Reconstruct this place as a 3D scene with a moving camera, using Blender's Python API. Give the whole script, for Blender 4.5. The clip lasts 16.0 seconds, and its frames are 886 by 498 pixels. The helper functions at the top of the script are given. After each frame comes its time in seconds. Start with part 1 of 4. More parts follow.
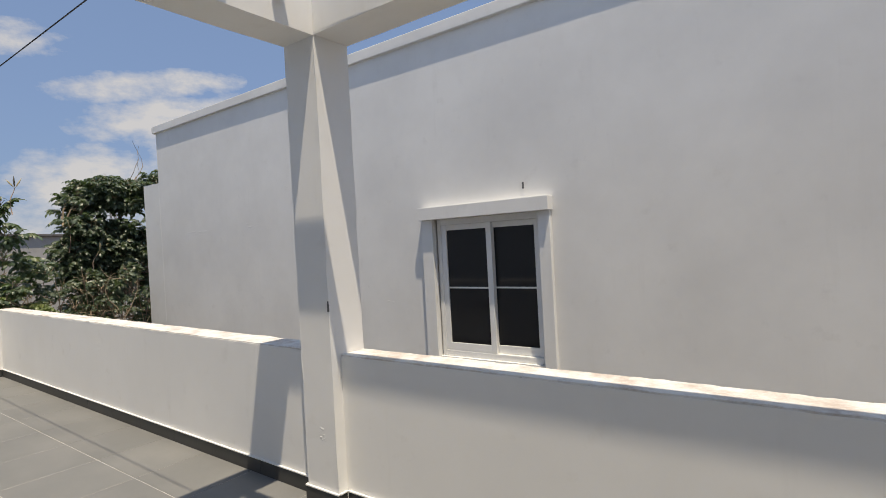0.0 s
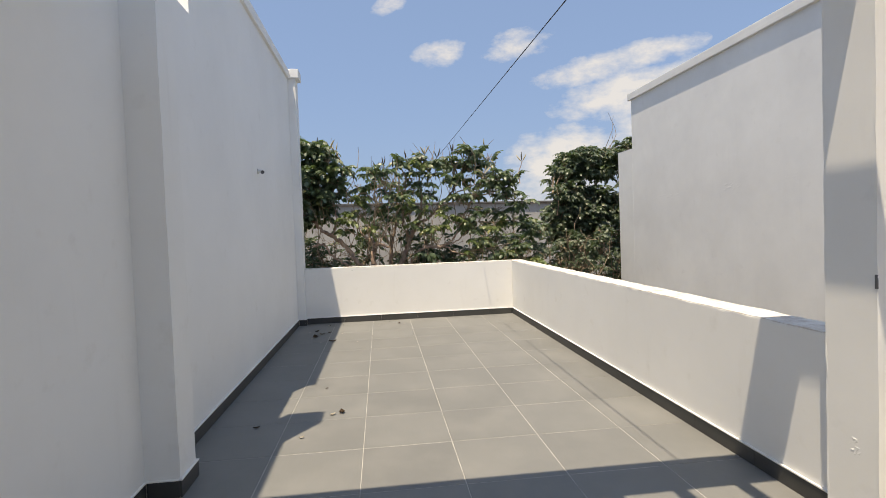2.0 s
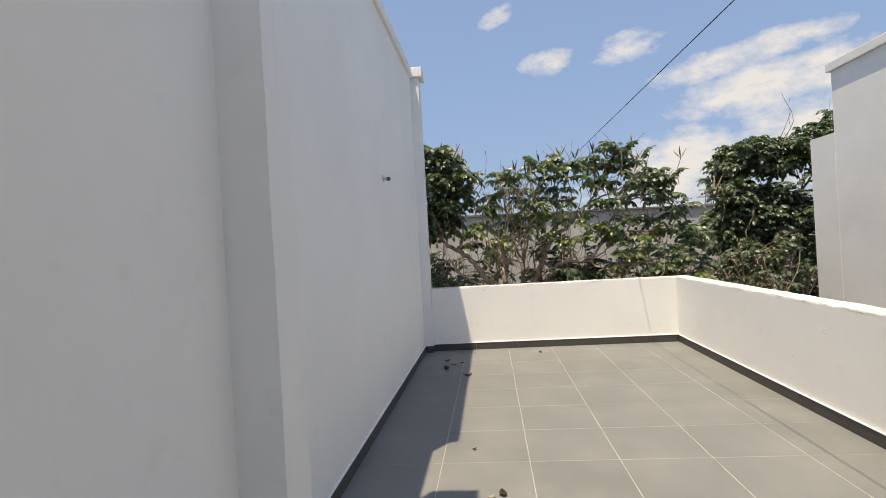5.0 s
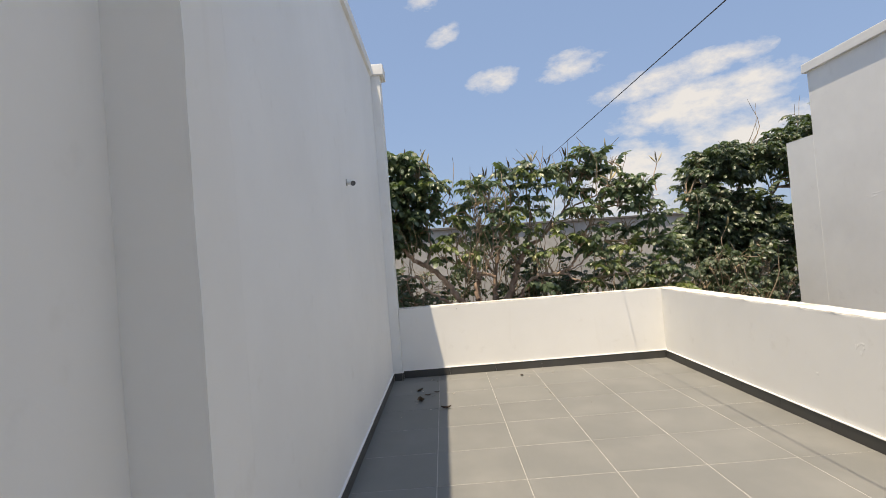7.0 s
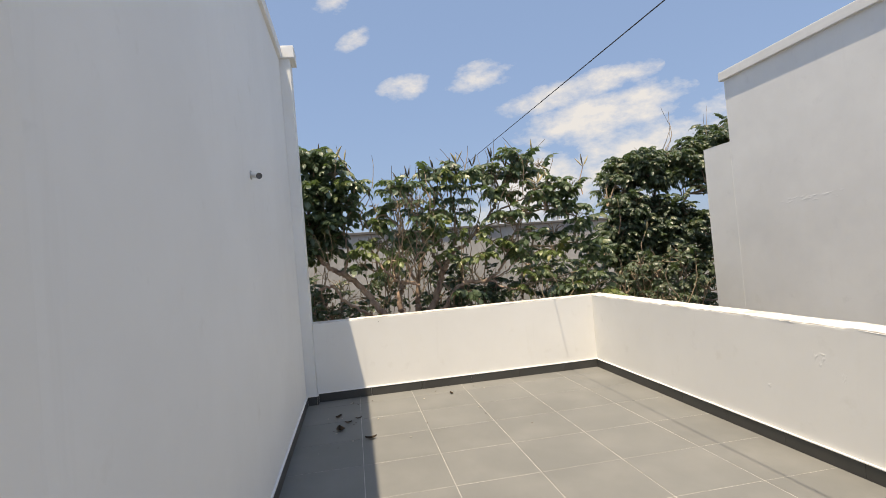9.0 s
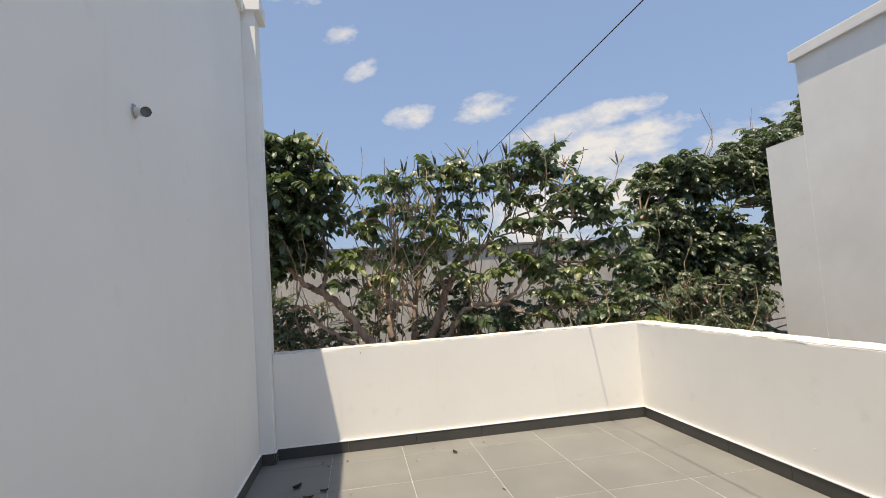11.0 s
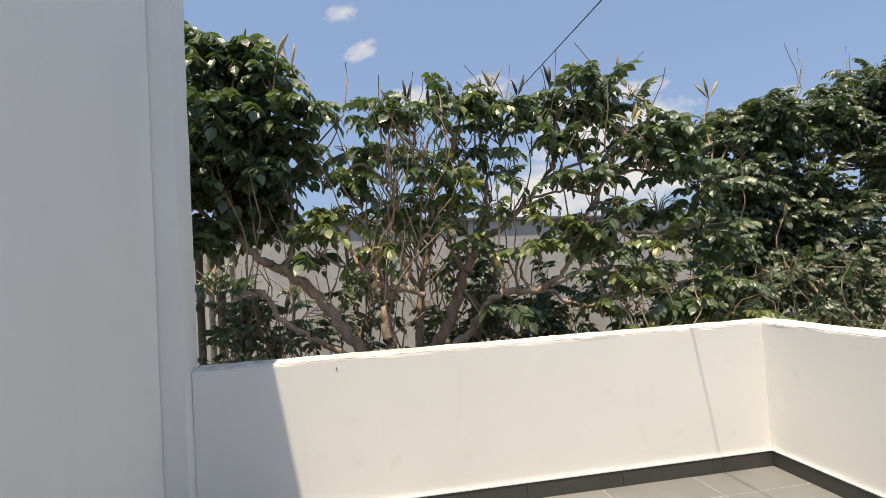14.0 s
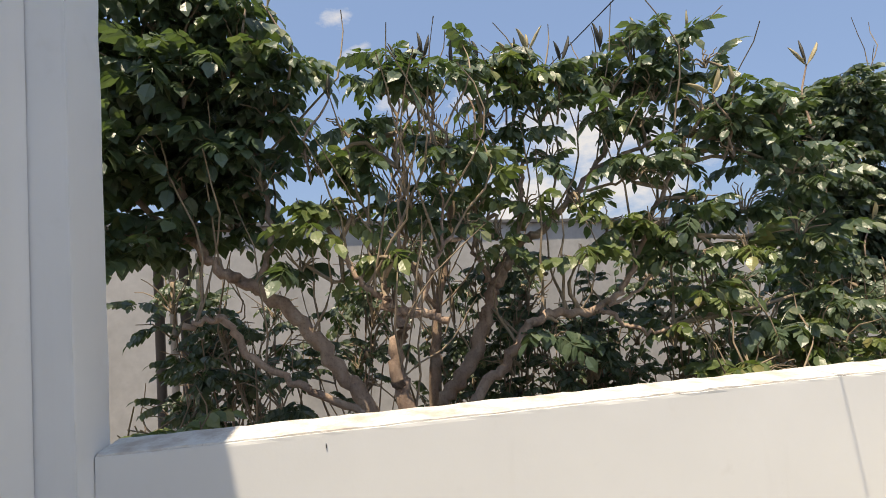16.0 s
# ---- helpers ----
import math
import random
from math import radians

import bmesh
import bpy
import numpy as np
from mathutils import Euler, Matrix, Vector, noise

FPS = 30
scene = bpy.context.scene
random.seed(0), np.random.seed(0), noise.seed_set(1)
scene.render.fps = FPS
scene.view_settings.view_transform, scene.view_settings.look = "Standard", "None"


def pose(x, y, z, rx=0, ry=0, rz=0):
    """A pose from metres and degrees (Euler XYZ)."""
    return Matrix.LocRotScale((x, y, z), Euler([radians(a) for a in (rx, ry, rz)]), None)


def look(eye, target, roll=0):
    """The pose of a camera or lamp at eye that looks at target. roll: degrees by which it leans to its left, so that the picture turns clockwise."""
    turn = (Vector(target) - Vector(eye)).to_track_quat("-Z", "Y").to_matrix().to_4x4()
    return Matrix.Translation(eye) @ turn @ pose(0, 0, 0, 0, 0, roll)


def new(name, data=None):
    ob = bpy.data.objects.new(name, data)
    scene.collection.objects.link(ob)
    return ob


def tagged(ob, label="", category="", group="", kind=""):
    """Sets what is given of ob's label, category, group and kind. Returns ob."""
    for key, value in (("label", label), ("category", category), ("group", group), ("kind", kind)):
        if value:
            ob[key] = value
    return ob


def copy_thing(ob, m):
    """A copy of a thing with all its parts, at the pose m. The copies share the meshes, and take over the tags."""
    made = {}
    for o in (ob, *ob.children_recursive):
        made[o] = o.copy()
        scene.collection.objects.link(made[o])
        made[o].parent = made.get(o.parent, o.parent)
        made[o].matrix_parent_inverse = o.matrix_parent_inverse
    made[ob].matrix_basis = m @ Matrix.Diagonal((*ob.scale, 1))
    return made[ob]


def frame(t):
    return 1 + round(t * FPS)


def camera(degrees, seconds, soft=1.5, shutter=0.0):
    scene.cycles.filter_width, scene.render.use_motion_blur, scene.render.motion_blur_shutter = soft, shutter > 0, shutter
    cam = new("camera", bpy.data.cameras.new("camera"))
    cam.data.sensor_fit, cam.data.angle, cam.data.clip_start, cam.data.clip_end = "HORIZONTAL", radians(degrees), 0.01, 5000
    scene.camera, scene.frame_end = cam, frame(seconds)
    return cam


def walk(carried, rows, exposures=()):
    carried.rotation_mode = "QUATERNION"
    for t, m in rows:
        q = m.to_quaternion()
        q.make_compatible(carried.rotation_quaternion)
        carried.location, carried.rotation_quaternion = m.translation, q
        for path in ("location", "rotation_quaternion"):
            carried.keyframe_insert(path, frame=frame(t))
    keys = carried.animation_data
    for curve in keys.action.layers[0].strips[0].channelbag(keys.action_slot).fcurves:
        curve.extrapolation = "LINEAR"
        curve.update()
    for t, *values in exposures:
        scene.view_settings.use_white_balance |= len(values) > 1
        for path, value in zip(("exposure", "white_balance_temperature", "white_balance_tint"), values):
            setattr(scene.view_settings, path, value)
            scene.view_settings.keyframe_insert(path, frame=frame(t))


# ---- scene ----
cam = camera(79.7, 16.0, soft=0.9)
PATH = [
    (0, (0.165, 0.186, 1.478), (-1.031, 1.789, 1.458), -3.1),
    (0.5, (0.192, 0.222, 1.431), (-1.607, 1.093, 1.352), -1.4),
    (1, (0.188, 0.229, 1.419), (-1.758, 0.686, 1.338), -1.4),
    (1.5, (0.014, 0.184, 1.448), (-1.96, 0.499, 1.371), -1.7),
    (2, (-0.169, 0.133, 1.436), (-2.154, 0.366, 1.37), -2.1),
    (2.5, (-0.364, 0.098, 1.441), (-2.363, 0.103, 1.367), -2.6),
    (3, (-0.604, 0.058, 1.429), (-2.594, -0.145, 1.403), -3.7),
    (3.5, (-0.809, -0.07, 1.418), (-2.796, -0.286, 1.354), -1.8),
    (6, (-1.709, -0.372, 1.511), (-3.705, -0.468, 1.579), -4.4),
    (6.5, (-1.906, -0.479, 1.499), (-3.905, -0.503, 1.576), -4.1),
    (7, (-2.049, -0.477, 1.484), (-4.048, -0.473, 1.529), -4.6),
    (7.5, (-2.244, -0.411, 1.481), (-4.244, -0.422, 1.533), -4.9),
    (8, (-2.398, -0.407, 1.494), (-4.396, -0.491, 1.546), -4.0),
    (8.5, (-2.577, -0.495, 1.491), (-4.575, -0.449, 1.541), -4.1),
    (9, (-2.687, -0.59, 1.512), (-4.658, -0.252, 1.551), -5.0),
    (9.2, (-2.72, -0.628, 1.514), (-4.677, -0.218, 1.552), -4.9),
    (11.3, (-4.366, -0.342, 1.369), (-6.336, -0.052, 1.554), -4.0),
    (11.5, (-4.5, -0.353, 1.372), (-6.477, -0.113, 1.56), -3.6),
    (12, (-4.819, -0.414, 1.364), (-6.801, -0.208, 1.539), -2.0),
    (12.5, (-5.105, -0.447, 1.378), (-7.076, -0.134, 1.499), -3.6),
    (13, (-5.36, -0.336, 1.351), (-7.327, 0.009, 1.473), -5.2),
    (13.5, (-5.621, -0.234, 1.359), (-7.589, 0.108, 1.458), -4.3),
    (14, (-5.954, -0.224, 1.358), (-7.924, 0.11, 1.44), -3.5),
    (14.5, (-6.222, -0.242, 1.405), (-8.188, 0.121, 1.461), -4.7),
    (15, (-6.489, -0.18, 1.402), (-8.454, 0.182, 1.478), -5.9),
    (15.5, (-6.709, -0.132, 1.436), (-8.679, 0.195, 1.549), -5.8),
    (16, (-7.006, -0.244, 1.44), (-8.972, 0.115, 1.536), -3.4),
]
walk(cam, [(t, look(eye, target, roll)) for t, eye, target, roll in PATH], exposures=((0.0, 0.48, 8500.0, 10.0), (0.5, 0.54, 8600.0, 10.0), (1.5, 0.84, 9100.0, 10.0), (9.0, 0.89, 9300.0, 10.0), (16.0, 0.89, 8900.0, 10.0)))

# ---- world, sun, exposure ----
SUN_DIR = Vector((-0.25, 0.16, -1.0)).normalized()
to_sun = -SUN_DIR
sun_data = bpy.data.lights.new("sun", "SUN")
sun_data.energy, sun_data.angle, sun_data.color = 3.05, radians(0.53), (1.0, 0.982, 0.96)
sun = new("sun", sun_data)
sun.matrix_world = Matrix.Translation((3, -3, 12)) @ SUN_DIR.to_track_quat("-Z", "Y").to_matrix().to_4x4()

world = bpy.data.worlds.new("sky")
scene.world = world
world.use_nodes = True


class Nodes:
    """Short hand for building node trees."""

    def __init__(self, tree):
        self.t = tree
        tree.nodes.clear()

    def add(self, kind, **values):
        n = self.t.nodes.new(kind)
        for k, v in values.items():
            setattr(n, k, v)
        return n

    def link(self, a, b):
        self.t.links.new(a, b)

    def put(self, socket, v):
        if isinstance(v, bpy.types.NodeSocket):
            self.t.links.new(v, socket)
        else:
            socket.default_value = v

    def math(self, op, a, b=0.0, c=0.0, clamp=False):
        n = self.add("ShaderNodeMath", operation=op, use_clamp=clamp)
        for s, v in zip(n.inputs, (a, b, c)):
            self.put(s, v)
        return n.outputs[0]

    def noise(self, vec, scale, detail=4.0, rough=0.55):
        n = self.add("ShaderNodeTexNoise")
        self.put(n.inputs["Vector"], vec)
        n.inputs["Scale"].default_value, n.inputs["Detail"].default_value, n.inputs["Roughness"].default_value = scale, detail, rough
        return n.outputs["Fac"]

    def ramp(self, fac, stops):
        n = self.add("ShaderNodeValToRGB")
        el = n.color_ramp.elements
        while len(el) < len(stops):
            el.new(0.5)
        for e, (p, c) in zip(el, stops):
            e.position = p
            e.color = (*c, 1) if len(c) == 3 else c
        self.put(n.inputs["Fac"], fac)
        return n.outputs["Color"]

    def mix(self, fac, a, b, blend="MIX"):
        n = self.add("ShaderNodeMix", data_type="RGBA", blend_type=blend)
        self.put(n.inputs["Factor"], fac)
        for s, v in ((n.inputs[6], a), (n.inputs[7], b)):
            self.put(s, (*v, 1) if isinstance(v, tuple) and len(v) == 3 else v)
        return n.outputs[2]

    def bump(self, height, strength, distance):
        n = self.add("ShaderNodeBump")
        n.inputs["Strength"].default_value, n.inputs["Distance"].default_value = strength, distance
        self.put(n.inputs["Height"], height)
        return n.outputs["Normal"]


w = Nodes(world.node_tree)
sky = w.add("ShaderNodeTexSky", sky_type="NISHITA", sun_disc=False)
sky.sun_elevation = math.asin(to_sun.z)
sky.sun_rotation = math.atan2(to_sun.x, to_sun.y)
sky.altitude, sky.air_density, sky.dust_density, sky.ozone_density = 1500, 1.0, 0.25, 2.5
coord = w.add("ShaderNodeTexCoord").outputs["Generated"]
sep = w.add("ShaderNodeSeparateXYZ")
w.link(coord, sep.inputs[0])
azim = w.math("MULTIPLY", w.math("ARCTAN2", sep.outputs[1], sep.outputs[0]), 57.29578)
azim = w.math("ADD", azim, w.math("MULTIPLY", w.math("LESS_THAN", azim, -40.0), 360.0))
elev = w.math("MULTIPLY", w.math("ARCSINE", sep.outputs[2]), 57.29578)
plane = w.add("ShaderNodeCombineXYZ")
w.put(plane.inputs[0], w.math("MULTIPLY", azim, 0.55))
w.put(plane.inputs[1], elev)
puff = w.noise(plane.outputs[0], 0.5, 10.0, 0.62)
shape = None
# fair-weather clouds: bearing, height, half length, half depth (degrees), tilt, weight
for ca, ce, ra, re, tilt, gain in ((155.0, 15.9, 9.0, 1.7, 0.12, 1.35), (152.6, 13.2, 9.5, 2.6, 0.11, 1.7), (160.0, 6.6, 7.0, 4.4, 0.0, 1.8), (149.6, 8.6, 7.0, 3.8, 0.1, 1.7),
                                   (141.0, 11.4, 7.0, 2.6, 0.25, 1.0), (172.9, 18.2, 3.4, 1.5, 0.1, 1.2), (164.8, 18.7, 4.6, 1.6, 0.1, 1.2), (177.6, 23.2, 2.6, 1.1, 0.4, 1.15),
                                   (180.0, 26.4, 2.2, 1.3, 0.2, 0.95), (185.0, 30.2, 5.0, 1.6, 0.1, 1.0), (161.0, 4.0, 14.0, 2.6, 0.0, 0.8)):
    da = w.math("SUBTRACT", azim, ca)
    de = w.math("SUBTRACT", w.math("SUBTRACT", elev, ce), w.math("MULTIPLY", da, -tilt))
    r2 = w.math("ADD", w.math("POWER", w.math("ABSOLUTE", w.math("DIVIDE", da, ra)), 2.0), w.math("POWER", w.math("ABSOLUTE", w.math("DIVIDE", de, re)), 2.0))
    blob = w.math("MULTIPLY", w.math("SUBTRACT", 1.0, r2, clamp=True), gain)
    shape = blob if shape is None else w.math("MAXIMUM", shape, blob)
# unseen clouds added outside the view, to brighten the shaded walls
around = w.math("MULTIPLY", w.math("SUBTRACT", w.math("ABSOLUTE", w.math("SUBTRACT", azim, 165.0)), 45.0), 0.06, clamp=True)
fill_clouds = w.math("MULTIPLY", w.math("SUBTRACT", w.noise(coord, 3.2, 5.0, 0.6), 0.47), 6.0, clamp=True)
shape = w.math("MAXIMUM", shape, w.math("MULTIPLY", around, fill_clouds))
cover = w.math("ADD", w.math("MULTIPLY", shape, 0.62), w.math("MULTIPLY", w.math("SUBTRACT", puff, 0.5), 2.5))
lit = w.math("MULTIPLY", w.math("SUBTRACT", cover, 0.12), 1.15, clamp=True)
lit = w.math("MULTIPLY", lit, w.math("GREATER_THAN", shape, 0.001))
haze = w.math("MULTIPLY", w.math("SUBTRACT", 1.0, w.math("DIVIDE", elev, 55.0), clamp=True), 0.9)
base = w.mix(haze, sky.outputs[0], (0.42, 0.82, 2.05))
whole = w.mix(w.math("MULTIPLY", lit, 0.9), base, (2.5, 2.75, 3.3))
back = w.add("ShaderNodeBackground")
w.put(back.inputs["Color"], whole)
back.inputs["Strength"].default_value = 0.165
out = w.add("ShaderNodeOutputWorld")
w.link(back.outputs[0], out.inputs[0])


# ---- materials ----
def material(name, build):
    m = bpy.data.materials.new(name)
    m.use_nodes = True
    n = Nodes(m.node_tree)
    bsdf = n.add("ShaderNodeBsdfPrincipled")
    o = n.add("ShaderNodeOutputMaterial")
    n.link(bsdf.outputs[0], o.inputs[0])
    geo = n.add("ShaderNodeNewGeometry")
    build(n, bsdf, geo)
    return m


def plaster(light, dark, stain):
    def build(n, b, geo):
        p = geo.outputs["Position"]
        broad = n.noise(p, 0.9, 5.0, 0.6)
        mid = n.noise(p, 5.0, 4.0, 0.6)
        fine = n.noise(p, 90.0, 3.0, 0.6)
        stretch = n.add("ShaderNodeMapping")
        n.link(p, stretch.inputs["Vector"])
        stretch.inputs["Scale"].default_value = (2.2, 2.2, 0.22)
        runs = n.noise(stretch.outputs[0], 2.4, 5.0, 0.65)
        c = n.mix(n.ramp(broad, ((0.35, (0, 0, 0)), (0.7, (1, 1, 1)))), light, dark)
        c = n.mix(n.ramp(mid, ((0.62, (0, 0, 0)), (0.8, (0.5, 0.5, 0.5)))), c, stain)
        c = n.mix(n.ramp(runs, ((0.6, (0, 0, 0)), (0.85, (0.4, 0.4, 0.4)))), c, stain)
        n.put(b.inputs["Base Color"], c)
        b.inputs["Roughness"].default_value = 0.72
        b.inputs["Specular IOR Level"].default_value = 0.25
        h = n.math("ADD", n.math("MULTIPLY", mid, 0.35), n.math("ADD", n.math("MULTIPLY", broad, 0.7), n.math("MULTIPLY", fine, 0.10)))
        n.put(b.inputs["Normal"], n.bump(h, 0.3, 0.007))
    return build


wall_paint = material("white wall paint", plaster((0.84, 0.838, 0.82), (0.79, 0.788, 0.77), (0.70, 0.685, 0.65)))
neighbour_paint = material("white neighbour paint", plaster((0.80, 0.797, 0.775), (0.70, 0.697, 0.68), (0.65, 0.64, 0.615)))


def trowel(n, b, geo):
    p = geo.outputs["Position"]
    mid = n.noise(p, 14.0, 6.0, 0.65)
    n.put(b.inputs["Base Color"], n.ramp(mid, ((0.3, (0.70, 0.69, 0.66)), (0.7, (0.84, 0.83, 0.80)))))
    b.inputs["Roughness"].default_value = 0.8
    n.put(b.inputs["Normal"], n.bump(mid, 0.9, 0.02))


patch_paint = material("rough filler", trowel)


def worn_top(n, b, geo):
    p = geo.outputs["Position"]
    a, f = n.noise(p, 6.0, 6.0, 0.7), n.noise(p, 40.0, 4.0, 0.7)
    c = n.mix(n.ramp(a, ((0.44, (0, 0, 0)), (0.64, (1, 1, 1)))), (0.76, 0.745, 0.71), (0.53, 0.46, 0.41))
    c = n.mix(n.ramp(f, ((0.62, (0, 0, 0)), (0.75, (0.7, 0.7, 0.7)))), c, (0.42, 0.39, 0.35))
    n.put(b.inputs["Base Color"], c)
    b.inputs["Roughness"].default_value = 0.85
    n.put(b.inputs["Normal"], n.bump(n.math("ADD", a, n.math("MULTIPLY", f, 0.4)), 0.6, 0.01))


coping_paint = material("weathered parapet top", worn_top)


def tile(tone, dust):
    def build(n, b, geo):
        p = geo.outputs["Position"]
        rnd = n.add("ShaderNodeObjectInfo").outputs["Random"]
        stretch = n.add("ShaderNodeMapping")
        n.link(p, stretch.inputs["Vector"])
        stretch.inputs["Scale"].default_value = (1.0, 6.0, 1.0)
        grain = n.noise(stretch.outputs[0], 9.0, 5.0, 0.6)
        smear = n.noise(p, 2.1, 5.0, 0.6)
        speck = n.noise(p, 160.0, 2.0, 0.5)
        c = n.mix(rnd, tuple(v * 0.94 for v in tone), tuple(v * 1.06 for v in tone))
        c = n.mix(n.math("MULTIPLY", grain, 0.3), c, tuple(v * 0.8 for v in tone))
        c = n.mix(n.ramp(smear, ((0.42, (0, 0, 0)), (0.75, (0.5, 0.5, 0.5)))), c, dust)
        c = n.mix(n.ramp(speck, ((0.68, (0, 0, 0)), (0.8, (0.35, 0.35, 0.35)))), c, dust)
        n.put(b.inputs["Base Color"], c)
        n.put(b.inputs["Roughness"], n.math("ADD", 0.48, n.math("MULTIPLY", smear, 0.25)))
        n.put(b.inputs["Normal"], n.bump(n.math("ADD", grain, n.math("MULTIPLY", speck, 0.4)), 0.12, 0.004))
    return build


floor_tile = material("grey porcelain tile", tile((0.178, 0.180, 0.174), (0.25, 0.247, 0.236)))
skirting_tile = material("dark skirting tile", tile((0.052, 0.052, 0.050), (0.085, 0.082, 0.078)))


def plain(color, rough=0.6, scale=8.0, vary=0.2, bump=0.3, dist=0.01, metal=0.0):
    def build(n, b, geo):
        p = geo.outputs["Position"]
        a, f = n.noise(p, scale, 5.0, 0.6), n.noise(p, scale * 9, 3.0, 0.6)
        v = n.math("ADD", n.math("MULTIPLY", a, 0.7), n.math("MULTIPLY", f, 0.3))
        n.put(b.inputs["Base Color"], n.ramp(v, ((0.3, tuple(c * (1 - vary) for c in color)), (0.7, tuple(min(1, c * (1 + vary)) for c in color)))))
        b.inputs["Roughness"].default_value, b.inputs["Metallic"].default_value = rough, metal
        n.put(b.inputs["Normal"], n.bump(v, bump, dist))
    return build


grout = material("pale cement grout", plain((0.40, 0.39, 0.365), 0.9, 5.0, 0.35))
concrete = material("grey rendered concrete", plain((0.50, 0.485, 0.46), 0.85, 1.1, 0.22, 0.4))
coping_grey = material("dark roof edge", plain((0.16, 0.155, 0.15), 0.8, 4.0, 0.2))
soil = material("dry soil and litter", plain((0.13, 0.10, 0.07), 0.95, 3.0, 0.4, 0.8, 0.05))
upvc = material("white window frame", plain((0.78, 0.78, 0.76), 0.35, 5.0, 0.04, 0.05, 0.002))
rubber = material("black cable sheath", plain((0.03, 0.03, 0.035), 0.5, 20.0, 0.2))
steel = material("galvanised steel", plain((0.42, 0.43, 0.44), 0.45, 10.0, 0.15, 0.1, 0.003, 0.8))
pvc = material("grey plastic pipe", plain((0.10, 0.10, 0.105), 0.5, 9.0, 0.2))
gutter = material("pale plastic pipe", plain((0.55, 0.54, 0.52), 0.5, 9.0, 0.15))
litter = material("dry leaf litter", plain((0.10, 0.065, 0.04), 0.8, 30.0, 0.5))
pale_litter = material("pale petal", plain((0.55, 0.5, 0.42), 0.8, 30.0, 0.2))


def bark_build(n, b, geo):
    p = geo.outputs["Position"]
    stretch = n.add("ShaderNodeMapping")
    n.link(p, stretch.inputs["Vector"])
    stretch.inputs["Scale"].default_value = (1, 1, 0.35)
    a, f = n.noise(stretch.outputs[0], 9.0, 6.0, 0.65), n.noise(p, 70.0, 4.0, 0.6)
    c = n.ramp(a, ((0.3, (0.23, 0.15, 0.11)), (0.55, (0.42, 0.30, 0.225)), (0.75, (0.52, 0.41, 0.32))))
    c = n.mix(n.ramp(f, ((0.5, (0, 0, 0)), (0.75, (0.5, 0.5, 0.5)))), c, (0.12, 0.08, 0.055))
    n.put(b.inputs["Base Color"], c)
    b.inputs["Roughness"].default_value = 0.85
    n.put(b.inputs["Normal"], n.bump(n.math("ADD", a, n.math("MULTIPLY", f, 0.5)), 0.7, 0.012))


bark = material("brown bark", bark_build)
twig_bark = material("pale twig bark", plain((0.30, 0.23, 0.16), 0.8, 20.0, 0.3, 0.4, 0.004))


def leaf_build(deep, mid, bright, old):
    def build(n, b, geo):
        rnd = geo.outputs["Random Per Island"]
        p = geo.outputs["Position"]
        c = n.ramp(rnd, ((0.0, deep), (0.45, mid), (0.85, bright), (0.97, old)))
        c = n.mix(n.ramp(n.noise(p, 3.0, 3.0, 0.6), ((0.4, (0, 0, 0)), (0.65, (0.55, 0.55, 0.55)))), c, tuple(v * 0.6 for v in mid))
        c = n.mix(n.math("MULTIPLY", n.noise(p, 35.0, 3.0, 0.6), 0.4), c, tuple(v * 0.55 for v in mid))
        n.put(b.inputs["Base Color"], c)
        b.inputs["Roughness"].default_value = 0.38
        b.inputs["Specular IOR Level"].default_value = 0.75
        n.put(b.inputs["Normal"], n.bump(n.noise(p, 60.0, 2.0, 0.5), 0.4, 0.006))
        tr = n.add("ShaderNodeBsdfTranslucent")
        n.put(tr.inputs["Color"], n.mix(0.6, c, (0.16, 0.26, 0.03)))
        mx = n.add("ShaderNodeMixShader")
        mx.inputs[0].default_value = 0.34
        n.link(b.outputs[0], mx.inputs[1])
        n.link(tr.outputs[0], mx.inputs[2])
        o = next(x for x in n.t.nodes if x.type == "OUTPUT_MATERIAL")
        n.link(mx.outputs[0], o.inputs[0])
    return build


leaf_dark = material("glossy dark leaf", leaf_build((0.046, 0.078, 0.046), (0.108, 0.165, 0.098), (0.20, 0.262, 0.165), (0.28, 0.29, 0.13)))
leaf_young = material("young yellow-green leaf", leaf_build((0.10, 0.15, 0.06), (0.18, 0.24, 0.09), (0.28, 0.33, 0.13), (0.36, 0.32, 0.13)))
leaf_small = material("small grey-green leaf", leaf_build((0.046, 0.073, 0.046), (0.097, 0.142, 0.088), (0.18, 0.225, 0.145), (0.25, 0.26, 0.15)))
pod_dark = material("dark seed pod", plain((0.05, 0.045, 0.03), 0.6, 25.0, 0.3))
pod_pale = material("ripe straw-coloured pod", plain((0.42, 0.35, 0.20), 0.6, 25.0, 0.25))


def glass_build(n, b, geo):
    b.inputs["Base Color"].default_value = (0.012, 0.013, 0.015, 1)
    b.inputs["Roughness"].default_value = 0.06
    b.inputs["Specular IOR Level"].default_value = 0.35
    n.put(b.inputs["Normal"], n.bump(n.noise(geo.outputs["Position"], 700.0, 1.0, 0.5), 0.03, 0.001))


glass = material("dark insect-screened glass", glass_build)


# ---- mesh helpers ----
def part(name, bm, mat, parent=None, label=""):
    me = bpy.data.meshes.new(name)
    bm.to_mesh(me)
    bm.free()
    me.materials.append(mat)
    ob = new(name, me)
    ob.parent = parent
    if label:
        ob["label"] = label
    return ob


